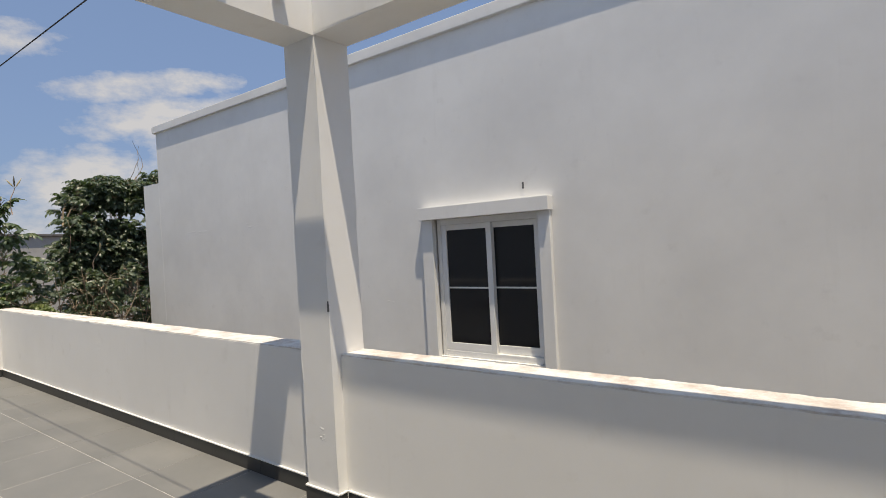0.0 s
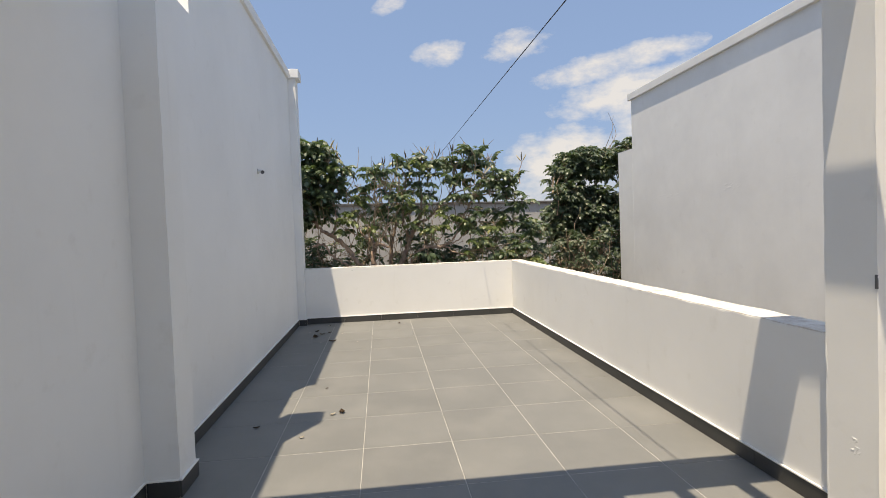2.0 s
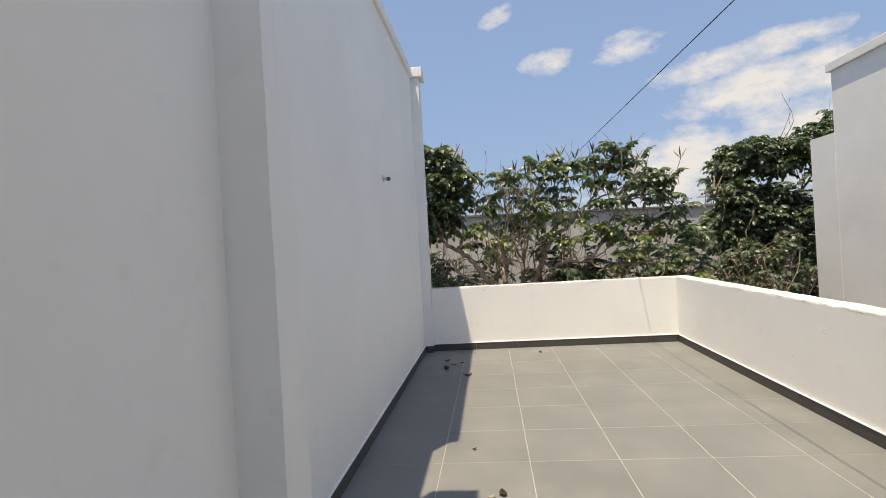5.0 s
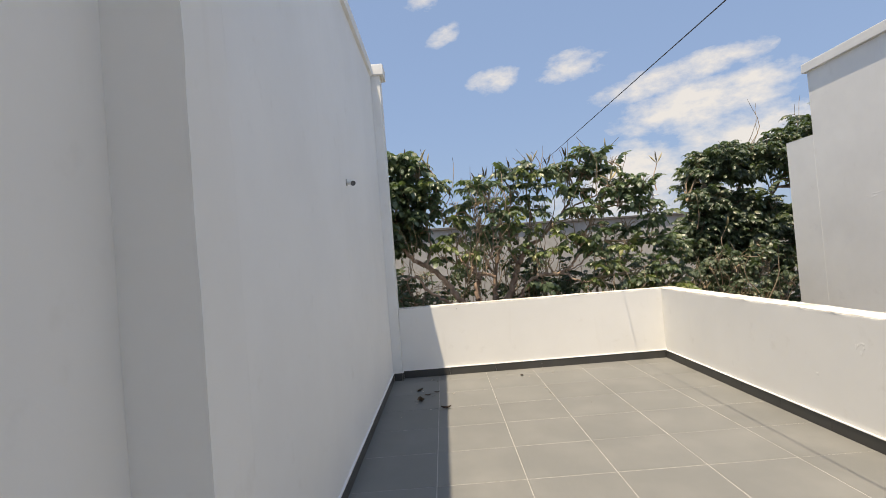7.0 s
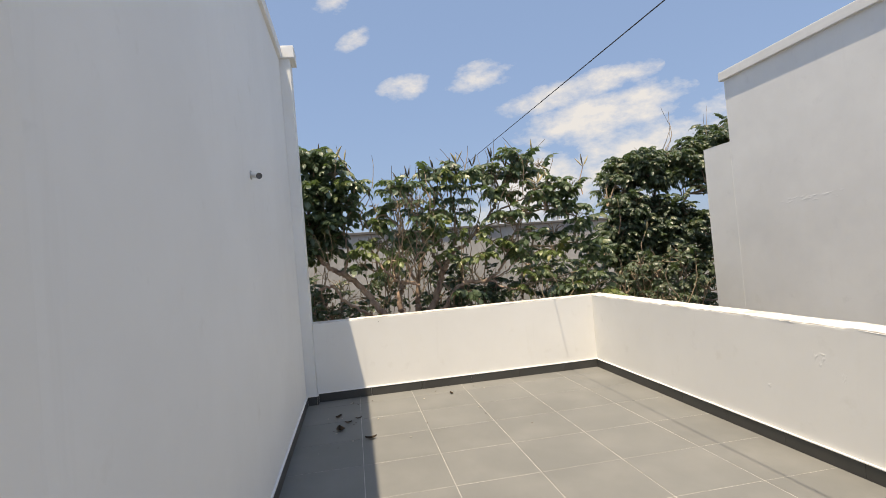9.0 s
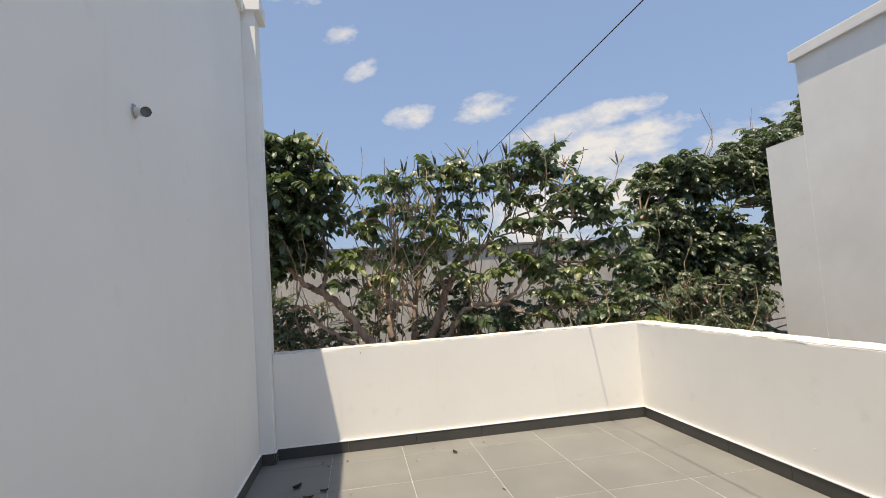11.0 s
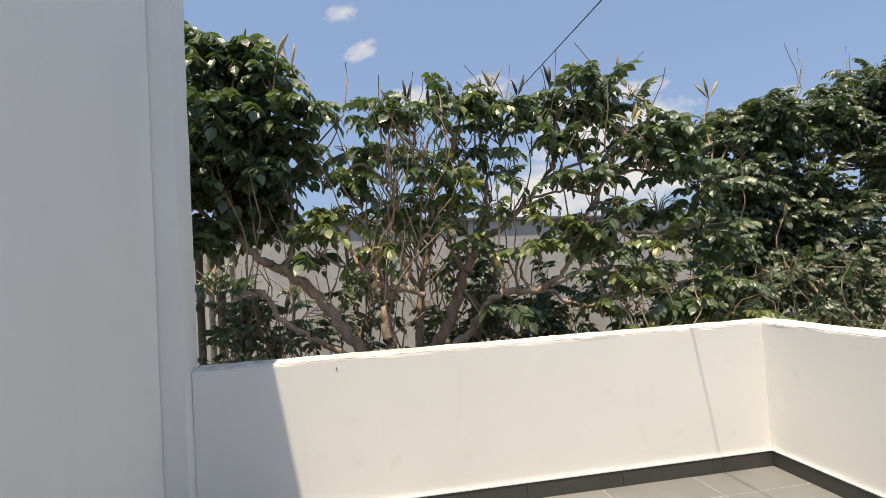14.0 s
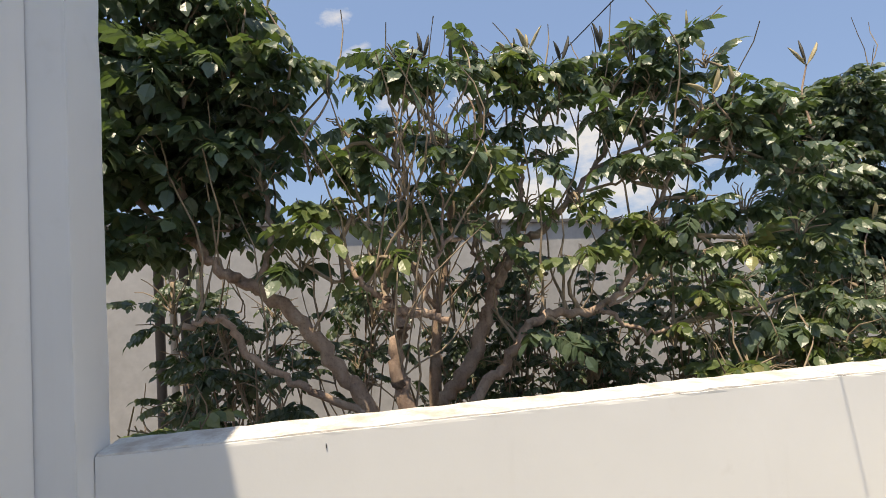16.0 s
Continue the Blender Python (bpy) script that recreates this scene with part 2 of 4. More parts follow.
def box_bm(lo, hi, bevel=0.0, step=0.0, jitter=0.0, seed=0):
    """A box between two corners; step cuts it into bands along each side, jitter roughens its edges a little."""
    bm = bmesh.new()
    lo, hi = Vector(lo), Vector(hi)
    size = hi - lo
    bmesh.ops.create_cube(bm, size=1.0, matrix=Matrix.Translation((lo + hi) / 2) @ Matrix.Diagonal((*size, 1)))
    if bevel:
        bmesh.ops.bevel(bm, geom=bm.edges[:], offset=bevel, segments=2, affect="EDGES", profile=0.6)
    if step:
        for axis in range(3):
            cuts = [lo[axis] + k * step for k in range(1, int(size[axis] / step))] if axis != 2 or size[2] < 1.5 else [lo[2] + k * step for k in range(1, int(size[2] / step))]
            if jitter:
                cuts += [lo[axis] + 0.012, hi[axis] - 0.012]
            for c in cuts:
                co, no = Vector((0, 0, 0)), Vector((0, 0, 0))
                co[axis], no[axis] = c, 1
                bmesh.ops.bisect_plane(bm, geom=bm.verts[:] + bm.edges[:] + bm.faces[:], plane_co=co, plane_no=no)
    if jitter:
        for v in bm.verts:
            on_edge = sum(min(v.co[a] - lo[a], hi[a] - v.co[a]) < 1e-4 for a in range(3)) >= 2
            if on_edge:
                d = noise.noise_vector(v.co * 7.0 + Vector((seed, 0, 0))) + 0.8 * noise.noise_vector(v.co * 29.0)
                v.co += d * jitter
    return bm


def box(name, lo, hi, mat, parent=None, label="", bevel=0.0, step=0.0, jitter=0.0):
    return part(name, box_bm(lo, hi, bevel, step, jitter), mat, parent, label)


def merged(*bms):
    whole = bmesh.new()
    for b in bms:
        me = bpy.data.meshes.new("piece")
        b.to_mesh(me)
        b.free()
        whole.from_mesh(me)
        bpy.data.meshes.remove(me)
    return whole


def structure(ob, label, category):
    return tagged(ob, label, category, kind="structure")


def base_at(name, co):
    e = new(name)
    e.location = co
    return e


def keep(child, parent):
    child.parent = parent
    child.matrix_parent_inverse = parent.matrix_basis.inverted()
    return child


# ---- the terrace ----
X_END, Y_LEFT, Y_RIGHT, X_BACK = -9.0, -1.226, 2.335, 3.2
H_PAR = 0.900
GROUND = -3.2

ground = structure(part("ground", box_bm((-1500, -1500, GROUND - 0.5), (1500, 1500, GROUND)), soil), "dry brown soil ground below the terrace", "ground")
floor = structure(box("floor", (X_END - 0.2, Y_LEFT - 0.25, -0.3), (X_BACK, 2.43, -0.0016), grout), "grey tiled terrace floor with pale joints", "floor")
structure(box("wall_terrace_base", (X_END - 0.2, Y_LEFT - 0.25, GROUND), (X_BACK, 2.43, -0.302), wall_paint), "white rendered storey wall under the terrace", "wall")

structure(box("wall_parapet_end", (X_END - 0.2, -1.108, -0.004), (X_END, 2.54, H_PAR - 0.004), wall_paint, step=0.06, jitter=0.003), "low white plastered parapet with chipped edge", "parapet wall")
structure(box("trim_parapet_end", (X_END - 0.2, -1.106, H_PAR - 0.004), (X_END - 0.004, 2.54, H_PAR + 0.003), coping_paint, step=0.035, jitter=0.0042), "sunlit weathered top of the parapet", "parapet top")


def side_run(bm):
    """The side parapet closes in a little, and drops a little, towards the column."""
    for v in bm.verts:
        k = (v.co.x - X_END) / 6.58
        v.co.y -= 0.08 * k
        if v.co.z > 0.5:
            v.co.z -= 0.024 * k
    return bm


structure(part("wall_parapet_side", side_run(box_bm((X_END + 0.002, Y_RIGHT, -0.004), (-2.405, 2.54, H_PAR - 0.004), 0, 0.06, 0.003)), wall_paint), "low white plastered parapet with chipped edge", "parapet wall")
structure(part("trim_parapet_side", side_run(box_bm((X_END + 0.002, Y_RIGHT + 0.004, H_PAR - 0.004), (-2.406, 2.54, H_PAR + 0.003), 0, 0.035, 0.0042)), coping_paint), "sunlit weathered top of the parapet", "parapet top")
structure(box("wall_parapet_near", (-2.142, 2.245, -0.004), (X_BACK, 2.43, 0.868), wall_paint, step=0.06, jitter=0.003), "low white plastered parapet beside the column", "parapet wall")
structure(box("trim_parapet_near", (-2.141, 2.249, 0.868), (X_BACK, 2.43, 0.876), coping_paint, step=0.035, jitter=0.0042), "sunlit weathered top of the parapet", "parapet top")

# side wall of the house: a tall stretch, a lower stretch and a pier


def stepped_wall():
    """The side wall: tall at the far end, lower beside the pier."""
    outline = [(-8.88, -0.004), (-3.523, -0.004), (-3.523, 3.14), (-4.40, 3.14), (-4.40, 3.93), (-8.88, 3.93)]
    bm = bmesh.new()
    face = bm.faces.new([bm.verts.new((x, Y_LEFT, z)) for x, z in outline])
    more = bmesh.ops.extrude_face_region(bm, geom=[face])
    bmesh.ops.translate(bm, vec=(0, -0.3, 0), verts=[v for v in more["geom"] if isinstance(v, bmesh.types.BMVert)])
    bmesh.ops.recalc_face_normals(bm, faces=bm.faces[:])
    return bm


structure(part("wall_side_far", stepped_wall(), wall_paint), "tall white plastered side wall in shade", "wall")
structure(box("trim_side_wall_cap", (-8.84, Y_LEFT - 0.32, 3.93), (-4.38, Y_LEFT + 0.035, 4.06), wall_paint, bevel=0.008), "white projecting wall cap", "wall cap")
structure(box("wall_side_near", (-3.27, Y_LEFT - 0.3, -0.004), (X_BACK, Y_LEFT, 3.95), wall_paint, step=0.3, jitter=0.0025), "white plastered side wall in shade", "wall")
structure(box("column_side", (-3.525, Y_LEFT - 0.1, -0.004), (-3.267, -1.037, 4.14), wall_paint, step=0.12, jitter=0.0028), "white plastered square pier on the side wall", "pier")
structure(box("column_end", (-9.13, Y_LEFT - 0.3, -0.003), (-8.885, -1.11, 3.95), wall_paint, step=0.12, jitter=0.0028), "white plastered corner pier beside the parapet", "pier")
structure(box("trim_column_cap", (-9.17, Y_LEFT - 0.33, 3.95), (-8.85, -1.055, 4.09), wall_paint, bevel=0.008), "white pier cap", "pier cap")
structure(box("wall_house_back", (X_BACK, -3.0, GROUND), (X_BACK + 0.25, 2.43, 3.95), wall_paint), "white house wall behind the terrace", "wall")

# pergola: column, beams and thin slats
BEAM_Z, BEAM_TOP = 2.68, 3.04
structure(box("column_pergola", (-2.405, 2.176, -0.004), (-2.142, 2.43, BEAM_Z + 0.002), wall_paint, step=0.1, jitter=0.003), "white plastered square pergola column", "column")
structure(box("beam_cross", (-2.405, Y_LEFT + 0.002, BEAM_Z), (-2.142, 2.43, BEAM_TOP), wall_paint, step=0.3, jitter=0.0025), "white concrete pergola beam", "beam")
structure(box("beam_side", (-2.14, 2.176, BEAM_Z + 0.002), (X_BACK, 2.428, BEAM_TOP - 0.002), wall_paint, step=0.3, jitter=0.0025), "white concrete pergola beam", "beam")
slat = box("pergola_slat", (0, -0.035, -0.06), (X_BACK + 2.131, 0.035, 0.06), wall_paint, bevel=0.006)
tagged(slat, "slender white pergola slat spanning the beams", "pergola slat", "pergola slats")
slat.location = (-2.13, 0.5, 2.86)
for k in (-4, -3, -2, -1, 1, 2, 3, 4):
    copy_thing(slat, pose(-2.13, 0.5 + 0.36 * k, 2.86))

# ---- the neighbouring building ----
YN = 4.62
win_lo, win_hi = (-3.26, 0.30), (-1.99, 1.73)
nb = [box_bm((-9.15, YN, GROUND), (win_lo[0], YN + 0.3, 3.62)),
      box_bm((win_hi[0], YN, GROUND), (3.5, YN + 0.3, 3.62)),
      box_bm((win_lo[0], YN, GROUND), (win_hi[0], YN + 0.3, win_lo[1])),
      box_bm((win_lo[0], YN, win_hi[1]), (win_hi[0], YN + 0.3, 3.62))]
structure(part("wall_neighbour", merged(*nb), neighbour_paint), "tall white rendered wall of the neighbouring house", "wall")
structure(box("wall_neighbour_step", (-9.7, YN - 0.002, GROUND), (-9.15, YN + 0.3, 2.78), neighbour_paint, step=0.3, jitter=0.0025), "lower white end of the neighbouring wall", "wall")
structure(box("trim_neighbour_cap", (-9.2, YN - 0.045, 3.62), (3.5, YN + 0.33, 3.74), neighbour_paint, bevel=0.008), "white projecting roof edge", "roof edge")
structure(box("wall_neighbour_room", (-4.6, YN + 1.6, GROUND), (0.0, YN + 1.8, 3.6), concrete), "dark room wall behind the window", "wall")

window = structure(base_at("window_1", (-2.62, YN, win_lo[1])), "white sliding window with dark screened glass", "window")
x0, x1, z0, z1 = win_lo[0], win_hi[0], win_lo[1], win_hi[1]


def win_part(name, lo, hi, mat, label="", parent=window, bevel=0.004):
    ob = box(name, lo, hi, mat, None, label, bevel)
    ob.parent = parent
    if parent == window:
        ob.matrix_parent_inverse = Matrix.Translation(window.location).inverted()
    return ob


win_part("lintel", (x0 - 0.12, YN - 0.10, 1.73), (x1 + 0.10, YN + 0.02, 1.86), neighbour_paint, "white concrete window hood")
win_part("jamb", (x0 - 0.12, YN - 0.045, z0 - 0.06), (x0 + 0.02, YN + 0.02, 1.729), neighbour_paint)
win_part("jamb", (x1 - 0.03, YN - 0.045, z0 - 0.06), (x1 + 0.085, YN + 0.02, 1.729), neighbour_paint)
win_part("window_sill", (x0 - 0.13, YN - 0.07, z0 - 0.12), (x1 + 0.10, YN + 0.03, z0 - 0.061), neighbour_paint)
fy0, fy1 = YN + 0.04, YN + 0.13
win_part("window_frame", (x0 + 0.02, fy0, z0), (x0 + 0.07, fy1, z1), upvc)
win_part("window_frame", (x1 - 0.08, fy0, z0), (x1 - 0.03, fy1, z1), upvc)
win_part("window_frame", (x0 + 0.07, fy0, z0), (x1 - 0.08, fy1, z0 + 0.06), upvc)
win_part("window_frame", (x0 + 0.07, fy0, z1 - 0.06), (x1 - 0.08, fy1, z1), upvc)


def sash(xa, xb, ya):
    za, zb = z0 + 0.062, z1 - 0.062
    bms = [box_bm((xa, ya, za), (xa + 0.06, ya + 0.035, zb), 0.003), box_bm((xb - 0.06, ya, za), (xb, ya + 0.035, zb), 0.003),
           box_bm((xa + 0.06, ya, za), (xb - 0.06, ya + 0.035, za + 0.08), 0.003), box_bm((xa + 0.06, ya, zb - 0.055), (xb - 0.06, ya + 0.035, zb), 0.003)]
    s = part("sash", merged(*bms), upvc)
    keep(s, window)
    zm = za + 0.5 * (zb - za)
    for name, lo, hi, mat in (("pane", (xa + 0.06, ya + 0.015, za + 0.08), (xb - 0.06, ya + 0.021, zm - 0.008), glass),
                              ("pane", (xa + 0.06, ya + 0.015, zm + 0.008), (xb - 0.06, ya + 0.021, zb - 0.055), glass),
                              ("glazing_bar", (xa + 0.06, ya + 0.006, zm - 0.008), (xb - 0.06, ya + 0.028, zm + 0.008), upvc)):
        o = box(name, lo, hi, mat)
        o.parent = s
    return s


sash(x0 + 0.072, -2.58, fy0 + 0.004)
sash(-2.64, x1 - 0.082, fy0 + 0.046)
latch = box("handle", (-2.06, fy0 + 0.03, 0.86), (-2.035, fy0 + 0.048, 0.94), pvc, None, "small dark window latch", 0.003)
keep(latch, window)

# ---- lines, marks and fixtures ----


def tube_data(points, radii, sides=8):
    """Rings along a smoothed line of points: vertices and faces."""
    pts = [Vector(p) for p in points]
    verts, faces = [], []
    up = Vector((0.31, 0.17, 0.93)).normalized()
    for i, p in enumerate(pts):
        d = (pts[min(i + 1, len(pts) - 1)] - pts[max(i - 1, 0)]).normalized()
        a = d.cross(up)
        if a.length < 0.05:
            a = d.cross(Vector((1, 0, 0)))
        a.normalize()
        b = d.cross(a)
        for s in range(sides):
            t = 2 * math.pi * s / sides
            verts.append(p + (a * math.cos(t) + b * math.sin(t)) * radii[i])
    for i in range(len(pts) - 1):
        for s in range(sides):
            q, r = i * sides + s, i * sides + (s + 1) % sides
            faces.append((q, r, r + sides, q + sides))
    faces.append(tuple(range(sides)))
    faces.append(tuple(reversed(range((len(pts) - 1) * sides, len(pts) * sides))))
    return verts, faces


def mesh_object(name, verts, faces, mat, parent=None, label="", smooth=True):
    me = bpy.data.meshes.new(name)
    me.from_pydata([tuple(v) for v in verts], [], faces)
    me.materials.append(mat)
    if smooth:
        me.polygons.foreach_set("use_smooth", [True] * len(me.polygons))
    ob = new(name, me)
    ob.parent = parent
    if label:
        ob["label"] = label
    return ob


wire_pts = [(-2.135 - 0.9 * k, 1.40 + 0.0130 * k, 2.90 + 0.0255 * k) for k in range(31)]
tagged(mesh_object("overhead_cable", *tube_data(wire_pts, [0.0045] * 31, 6), rubber), "thin black overhead cable fixed to the beam", "cable")


def wall_spout(co):
    root = base_at("wall_pipe_stub", co)
    tagged(root, "short grey pipe stub sticking out of the wall", "pipe stub")
    part_v, part_f = tube_data([(0, -0.02, 0), (0, 0.02, 0), (0.006, 0.035, -0.004), (0.02, 0.05, -0.01), (0.035, 0.06, -0.015)], [0.019, 0.019, 0.02, 0.022, 0.022], 12)
    mesh_object("pipe", part_v, part_f, upvc, root)
    # solid dark cap: the shade inside the pipe mouth, put in as colour
    rv, rf = tube_data([(0.03, 0.057, -0.013), (0.037, 0.0617, -0.0158)], [0.0215, 0.0215], 12)
    mesh_object("collar", rv, rf, pvc, root, "dark cap for the shade inside the pipe mouth")
    pv, pf = tube_data([(0, -0.004, 0.0), (0, 0.006, 0.0)], [0.034, 0.03], 12)
    mesh_object("wall_plate", pv, pf, gutter, root)


wall_spout((-6.46, Y_LEFT, 2.20))


def filler_patch(co, w, h, seed, rough, mat):
    """A thin ragged smear of filler on a wall: low relief that fades out at its rim."""
    bm = bmesh.new()
    nx, ny = 26, 14
    grid = []
    for i in range(nx + 1):
        row = []
        for k in range(ny + 1):
            u, v = 2 * i / nx - 1, 2 * k / ny - 1
            fall = max(0.0, 1 - u * u) * max(0.0, 1 - v * v)
            q = noise.noise(Vector((u * w * 14 + seed * 9, v * h * 22, seed))) + 0.5 * noise.noise(Vector((u * w * 50, v * h * 50, seed + 3)))
            row.append(bm.verts.new((u * w / 2, v * h / 2, -0.002 + rough * max(0.0, fall * (0.75 + q) - 0.25))))
        grid.append(row)
    for i in range(nx):
        for k in range(ny):
            bm.faces.new((grid[i][k], grid[i + 1][k], grid[i + 1][k + 1], grid[i][k + 1]))
    o = part("filler_patch", bm, mat)
    o.matrix_basis = pose(*co, 90, 0, 0)
    return structure(o, "rough smear of white filler on the wall", "filler patch")


for k, (co, pw, ph, rough) in enumerate((((-5.64, 2.294, 0.67), 0.24, 0.2, 0.0035), ((-5.48, 2.292, 0.58), 0.12, 0.16, 0.0035), ((-2.25, 2.176, 0.42), 0.12, 0.12, 0.005),
                                         ((-6.1, 2.299, 0.40), 0.09, 0.05, 0.004), ((-7.0, 2.31, 0.25), 0.10, 0.05, 0.004), ((-7.9, 4.62, 1.86), 1.5, 0.16, 0.005), ((-6.5, 4.62, 1.88), 0.7, 0.18, 0.005),
                                         ((-5.5, 4.62, 1.9), 1.0, 0.14, 0.004), ((-3.9, 4.62, 0.85), 0.7, 0.10, 0.0035), ((-1.2, 4.62, 2.3), 0.5, 0.3, 0.0022))):
    filler_patch(co, pw, ph, k, rough, wall_paint if k < 5 else neighbour_paint)
nail = box("wall_hook", (-2.175, YN - 0.02, 1.95), (-2.165, YN + 0.004, 2.01), pvc, None, "", 0.002)
tagged(nail, "small dark metal hook above the window", "hook")
wall_nail = box("wall_nail", (-9.004, -0.351, 0.842), (-8.996, -0.347, 0.858), pvc, None, "", 0.001)
tagged(wall_nail, "small dark nail in the parapet face", "nail")
chip = box("edge_chip", (-2.152, 2.1735, 1.13), (-2.1405, 2.180, 1.19), pvc, None, "", 0.001)
structure(chip, "small dark chip in the column edge", "chip")

# ---- trees ----
rng = np.random.default_rng(7)


def smooth_line(points, n):
    """A rounded line through a few points."""
    p = np.array(points, float)
    q = np.vstack([2 * p[0] - p[1], p, 2 * p[-1] - p[-2]])
    out_pts = []
    seg = len(p) - 1
    for t in np.linspace(0, seg, n):
        i = min(int(t), seg - 1)
        u = t - i
        a, b, c, d = q[i], q[i + 1], q[i + 2], q[i + 3]
        out_pts.append(0.5 * ((2 * b) + (c - a) * u + (2 * a - 5 * b + 4 * c - d) * u * u + (3 * b - a - 3 * c + d) * u ** 3))
    return np.array(out_pts)


def limb(points, r0, r1, sides=8, n=None, wobble=0.02):
    n = n or max(6, 5 * len(points))
    line = smooth_line(points, n)
    line[1:-1] += rng.normal(0, wobble, (n - 2, 3)) * 0.5
    radii = np.linspace(r0, r1, n) * (1 + rng.normal(0, 0.05, n))
    return line, tube_data(line, list(radii), sides)


def leaflet():
    """One broad, folded, pointed leaflet along +x, one long."""
    v = np.array([(0, 0, 0), (0.3, 0, -0.02), (0.68, 0, -0.07), (1, 0, -0.2), (0.22, 0.25, 0.05), (0.6, 0.31, 0.0), (0.22, -0.25, 0.05), (0.6, -0.31, 0.0)])
    f = [(0, 1, 4), (1, 2, 5, 4), (2, 3, 5), (0, 6, 1), (1, 6, 7, 2), (2, 7, 3)]
    return v, f


def compound_leaf(pairs, size, length):
    """A pinnate leaf: an arching stalk with pairs of leaflets that hang from it."""
    v0, f0 = leaflet()
    vs, fs = [], []

    def spine(t):
        return np.array((length * t * (1 - 0.2 * t * t), 0, length * (0.10 * t - 0.42 * t * t)))

    def place(at, yaw, droop, s):
        cy, sy, cd, sd = math.cos(yaw), math.sin(yaw), math.cos(droop), math.sin(droop)
        m = np.array([[cy, -sy, 0], [sy, cy, 0], [0, 0, 1]]) @ np.array([[cd, 0, sd], [0, 1, 0], [-sd, 0, cd]])
        k = sum(len(x) for x in vs)
        vs.append((v0 * s) @ m.T + at)
        fs.extend([tuple(i + k for i in face) for face in f0])

    for i in range(pairs):
        t = 0.2 + 0.78 * i / pairs
        s = size * (0.8 + 0.3 * math.sin(math.pi * (i + 0.7) / pairs))
        for side in (1, -1):
            place(spine(t), side * (1.2 + rng.normal(0, 0.14)), 0.75 + rng.normal(0, 0.25), s * rng.uniform(0.88, 1.1))
    place(spine(1.0), rng.normal(0, 0.2), 0.9, size)
    rail_v, rail_f = tube_data([spine(t) for t in (0, 0.33, 0.66, 1.0)], [0.004, 0.0032, 0.0025, 0.0015], 3)
    k = sum(len(x) for x in vs)
    vs.append(np.array([tuple(p) for p in rail_v]))
    fs.extend([tuple(i + k for i in face) for face in rail_f])
    return np.vstack(vs), fs


def foliage(name, leaves, template, mat, parent, label):
    """Many leaves in one mesh: place, heading, pitch, roll and size of each."""
    tv, tf = template
    n, k = len(leaves), len(tv)
    pos, yaw, pitch, roll, size = leaves[:, :3], leaves[:, 3], leaves[:, 4], leaves[:, 5], leaves[:, 6]
    cy, sy, cp, sp, cr, sr = np.cos(yaw), np.sin(yaw), np.cos(pitch), np.sin(pitch), np.cos(roll), np.sin(roll)
    z = np.zeros(n)
    one = np.ones(n)
    rz = np.stack([np.stack([cy, -sy, z], 1), np.stack([sy, cy, z], 1), np.stack([z, z, one], 1)], 1)
    ry = np.stack([np.stack([cp, z, -sp], 1), np.stack([z, one, z], 1), np.stack([sp, z, cp], 1)], 1)
    rx = np.stack([np.stack([one, z, z], 1), np.stack([z, cr, -sr], 1), np.stack([z, sr, cr], 1)], 1)
    m = rz @ ry @ rx
    verts = np.einsum("nij,kj->nki", m, tv) * size[:, None, None] + pos[:, None, :]
    faces = [tuple(i + k * a for i in f) for a in range(n) for f in tf]
    ob = mesh_object(name, verts.reshape(-1, 3).tolist(), faces, mat, parent, label, smooth=False)
    ob["kind"] = "stuff"
    return ob


def clump_leaves(center, radius, count):
    """Rosettes of arching leaves at the shoot tips of a clump."""
    rows = []
    for k in range(max(1, round(count / 6))):
        d = rng.normal(size=3)
        d /= np.linalg.norm(d)
        tip = np.array(center) + d * radius * rng.uniform(0.1, 1.0) ** 0.5 * np.array((1, 1, 0.9))
        turn = rng.uniform(0, 6.283)
        for j in range(6):
            yaw = turn + j * 1.047 + rng.normal(0, 0.25)
            rows.append((*(tip + rng.normal(0, 0.02, 3)), yaw, rng.normal(0.22, 0.35), rng.normal(0, 0.28), rng.uniform(0.6, 1.12)))
    return np.array(rows)


def pod_mesh(length, girth):
    v, f = tube_data([(0, 0, 0), (0.0, 0, 0.08 * length), (0.01, 0, 0.3 * length), (0.015, 0, 0.6 * length), (0.01, 0, 0.88 * length), (0, 0, length)],
                     [0.003, 0.004, girth, girth * 1.15, girth * 0.55, 0.002], 8)
    return [(x, y * 0.55, z) for x, y, z in (tuple(p) for p in v)], f


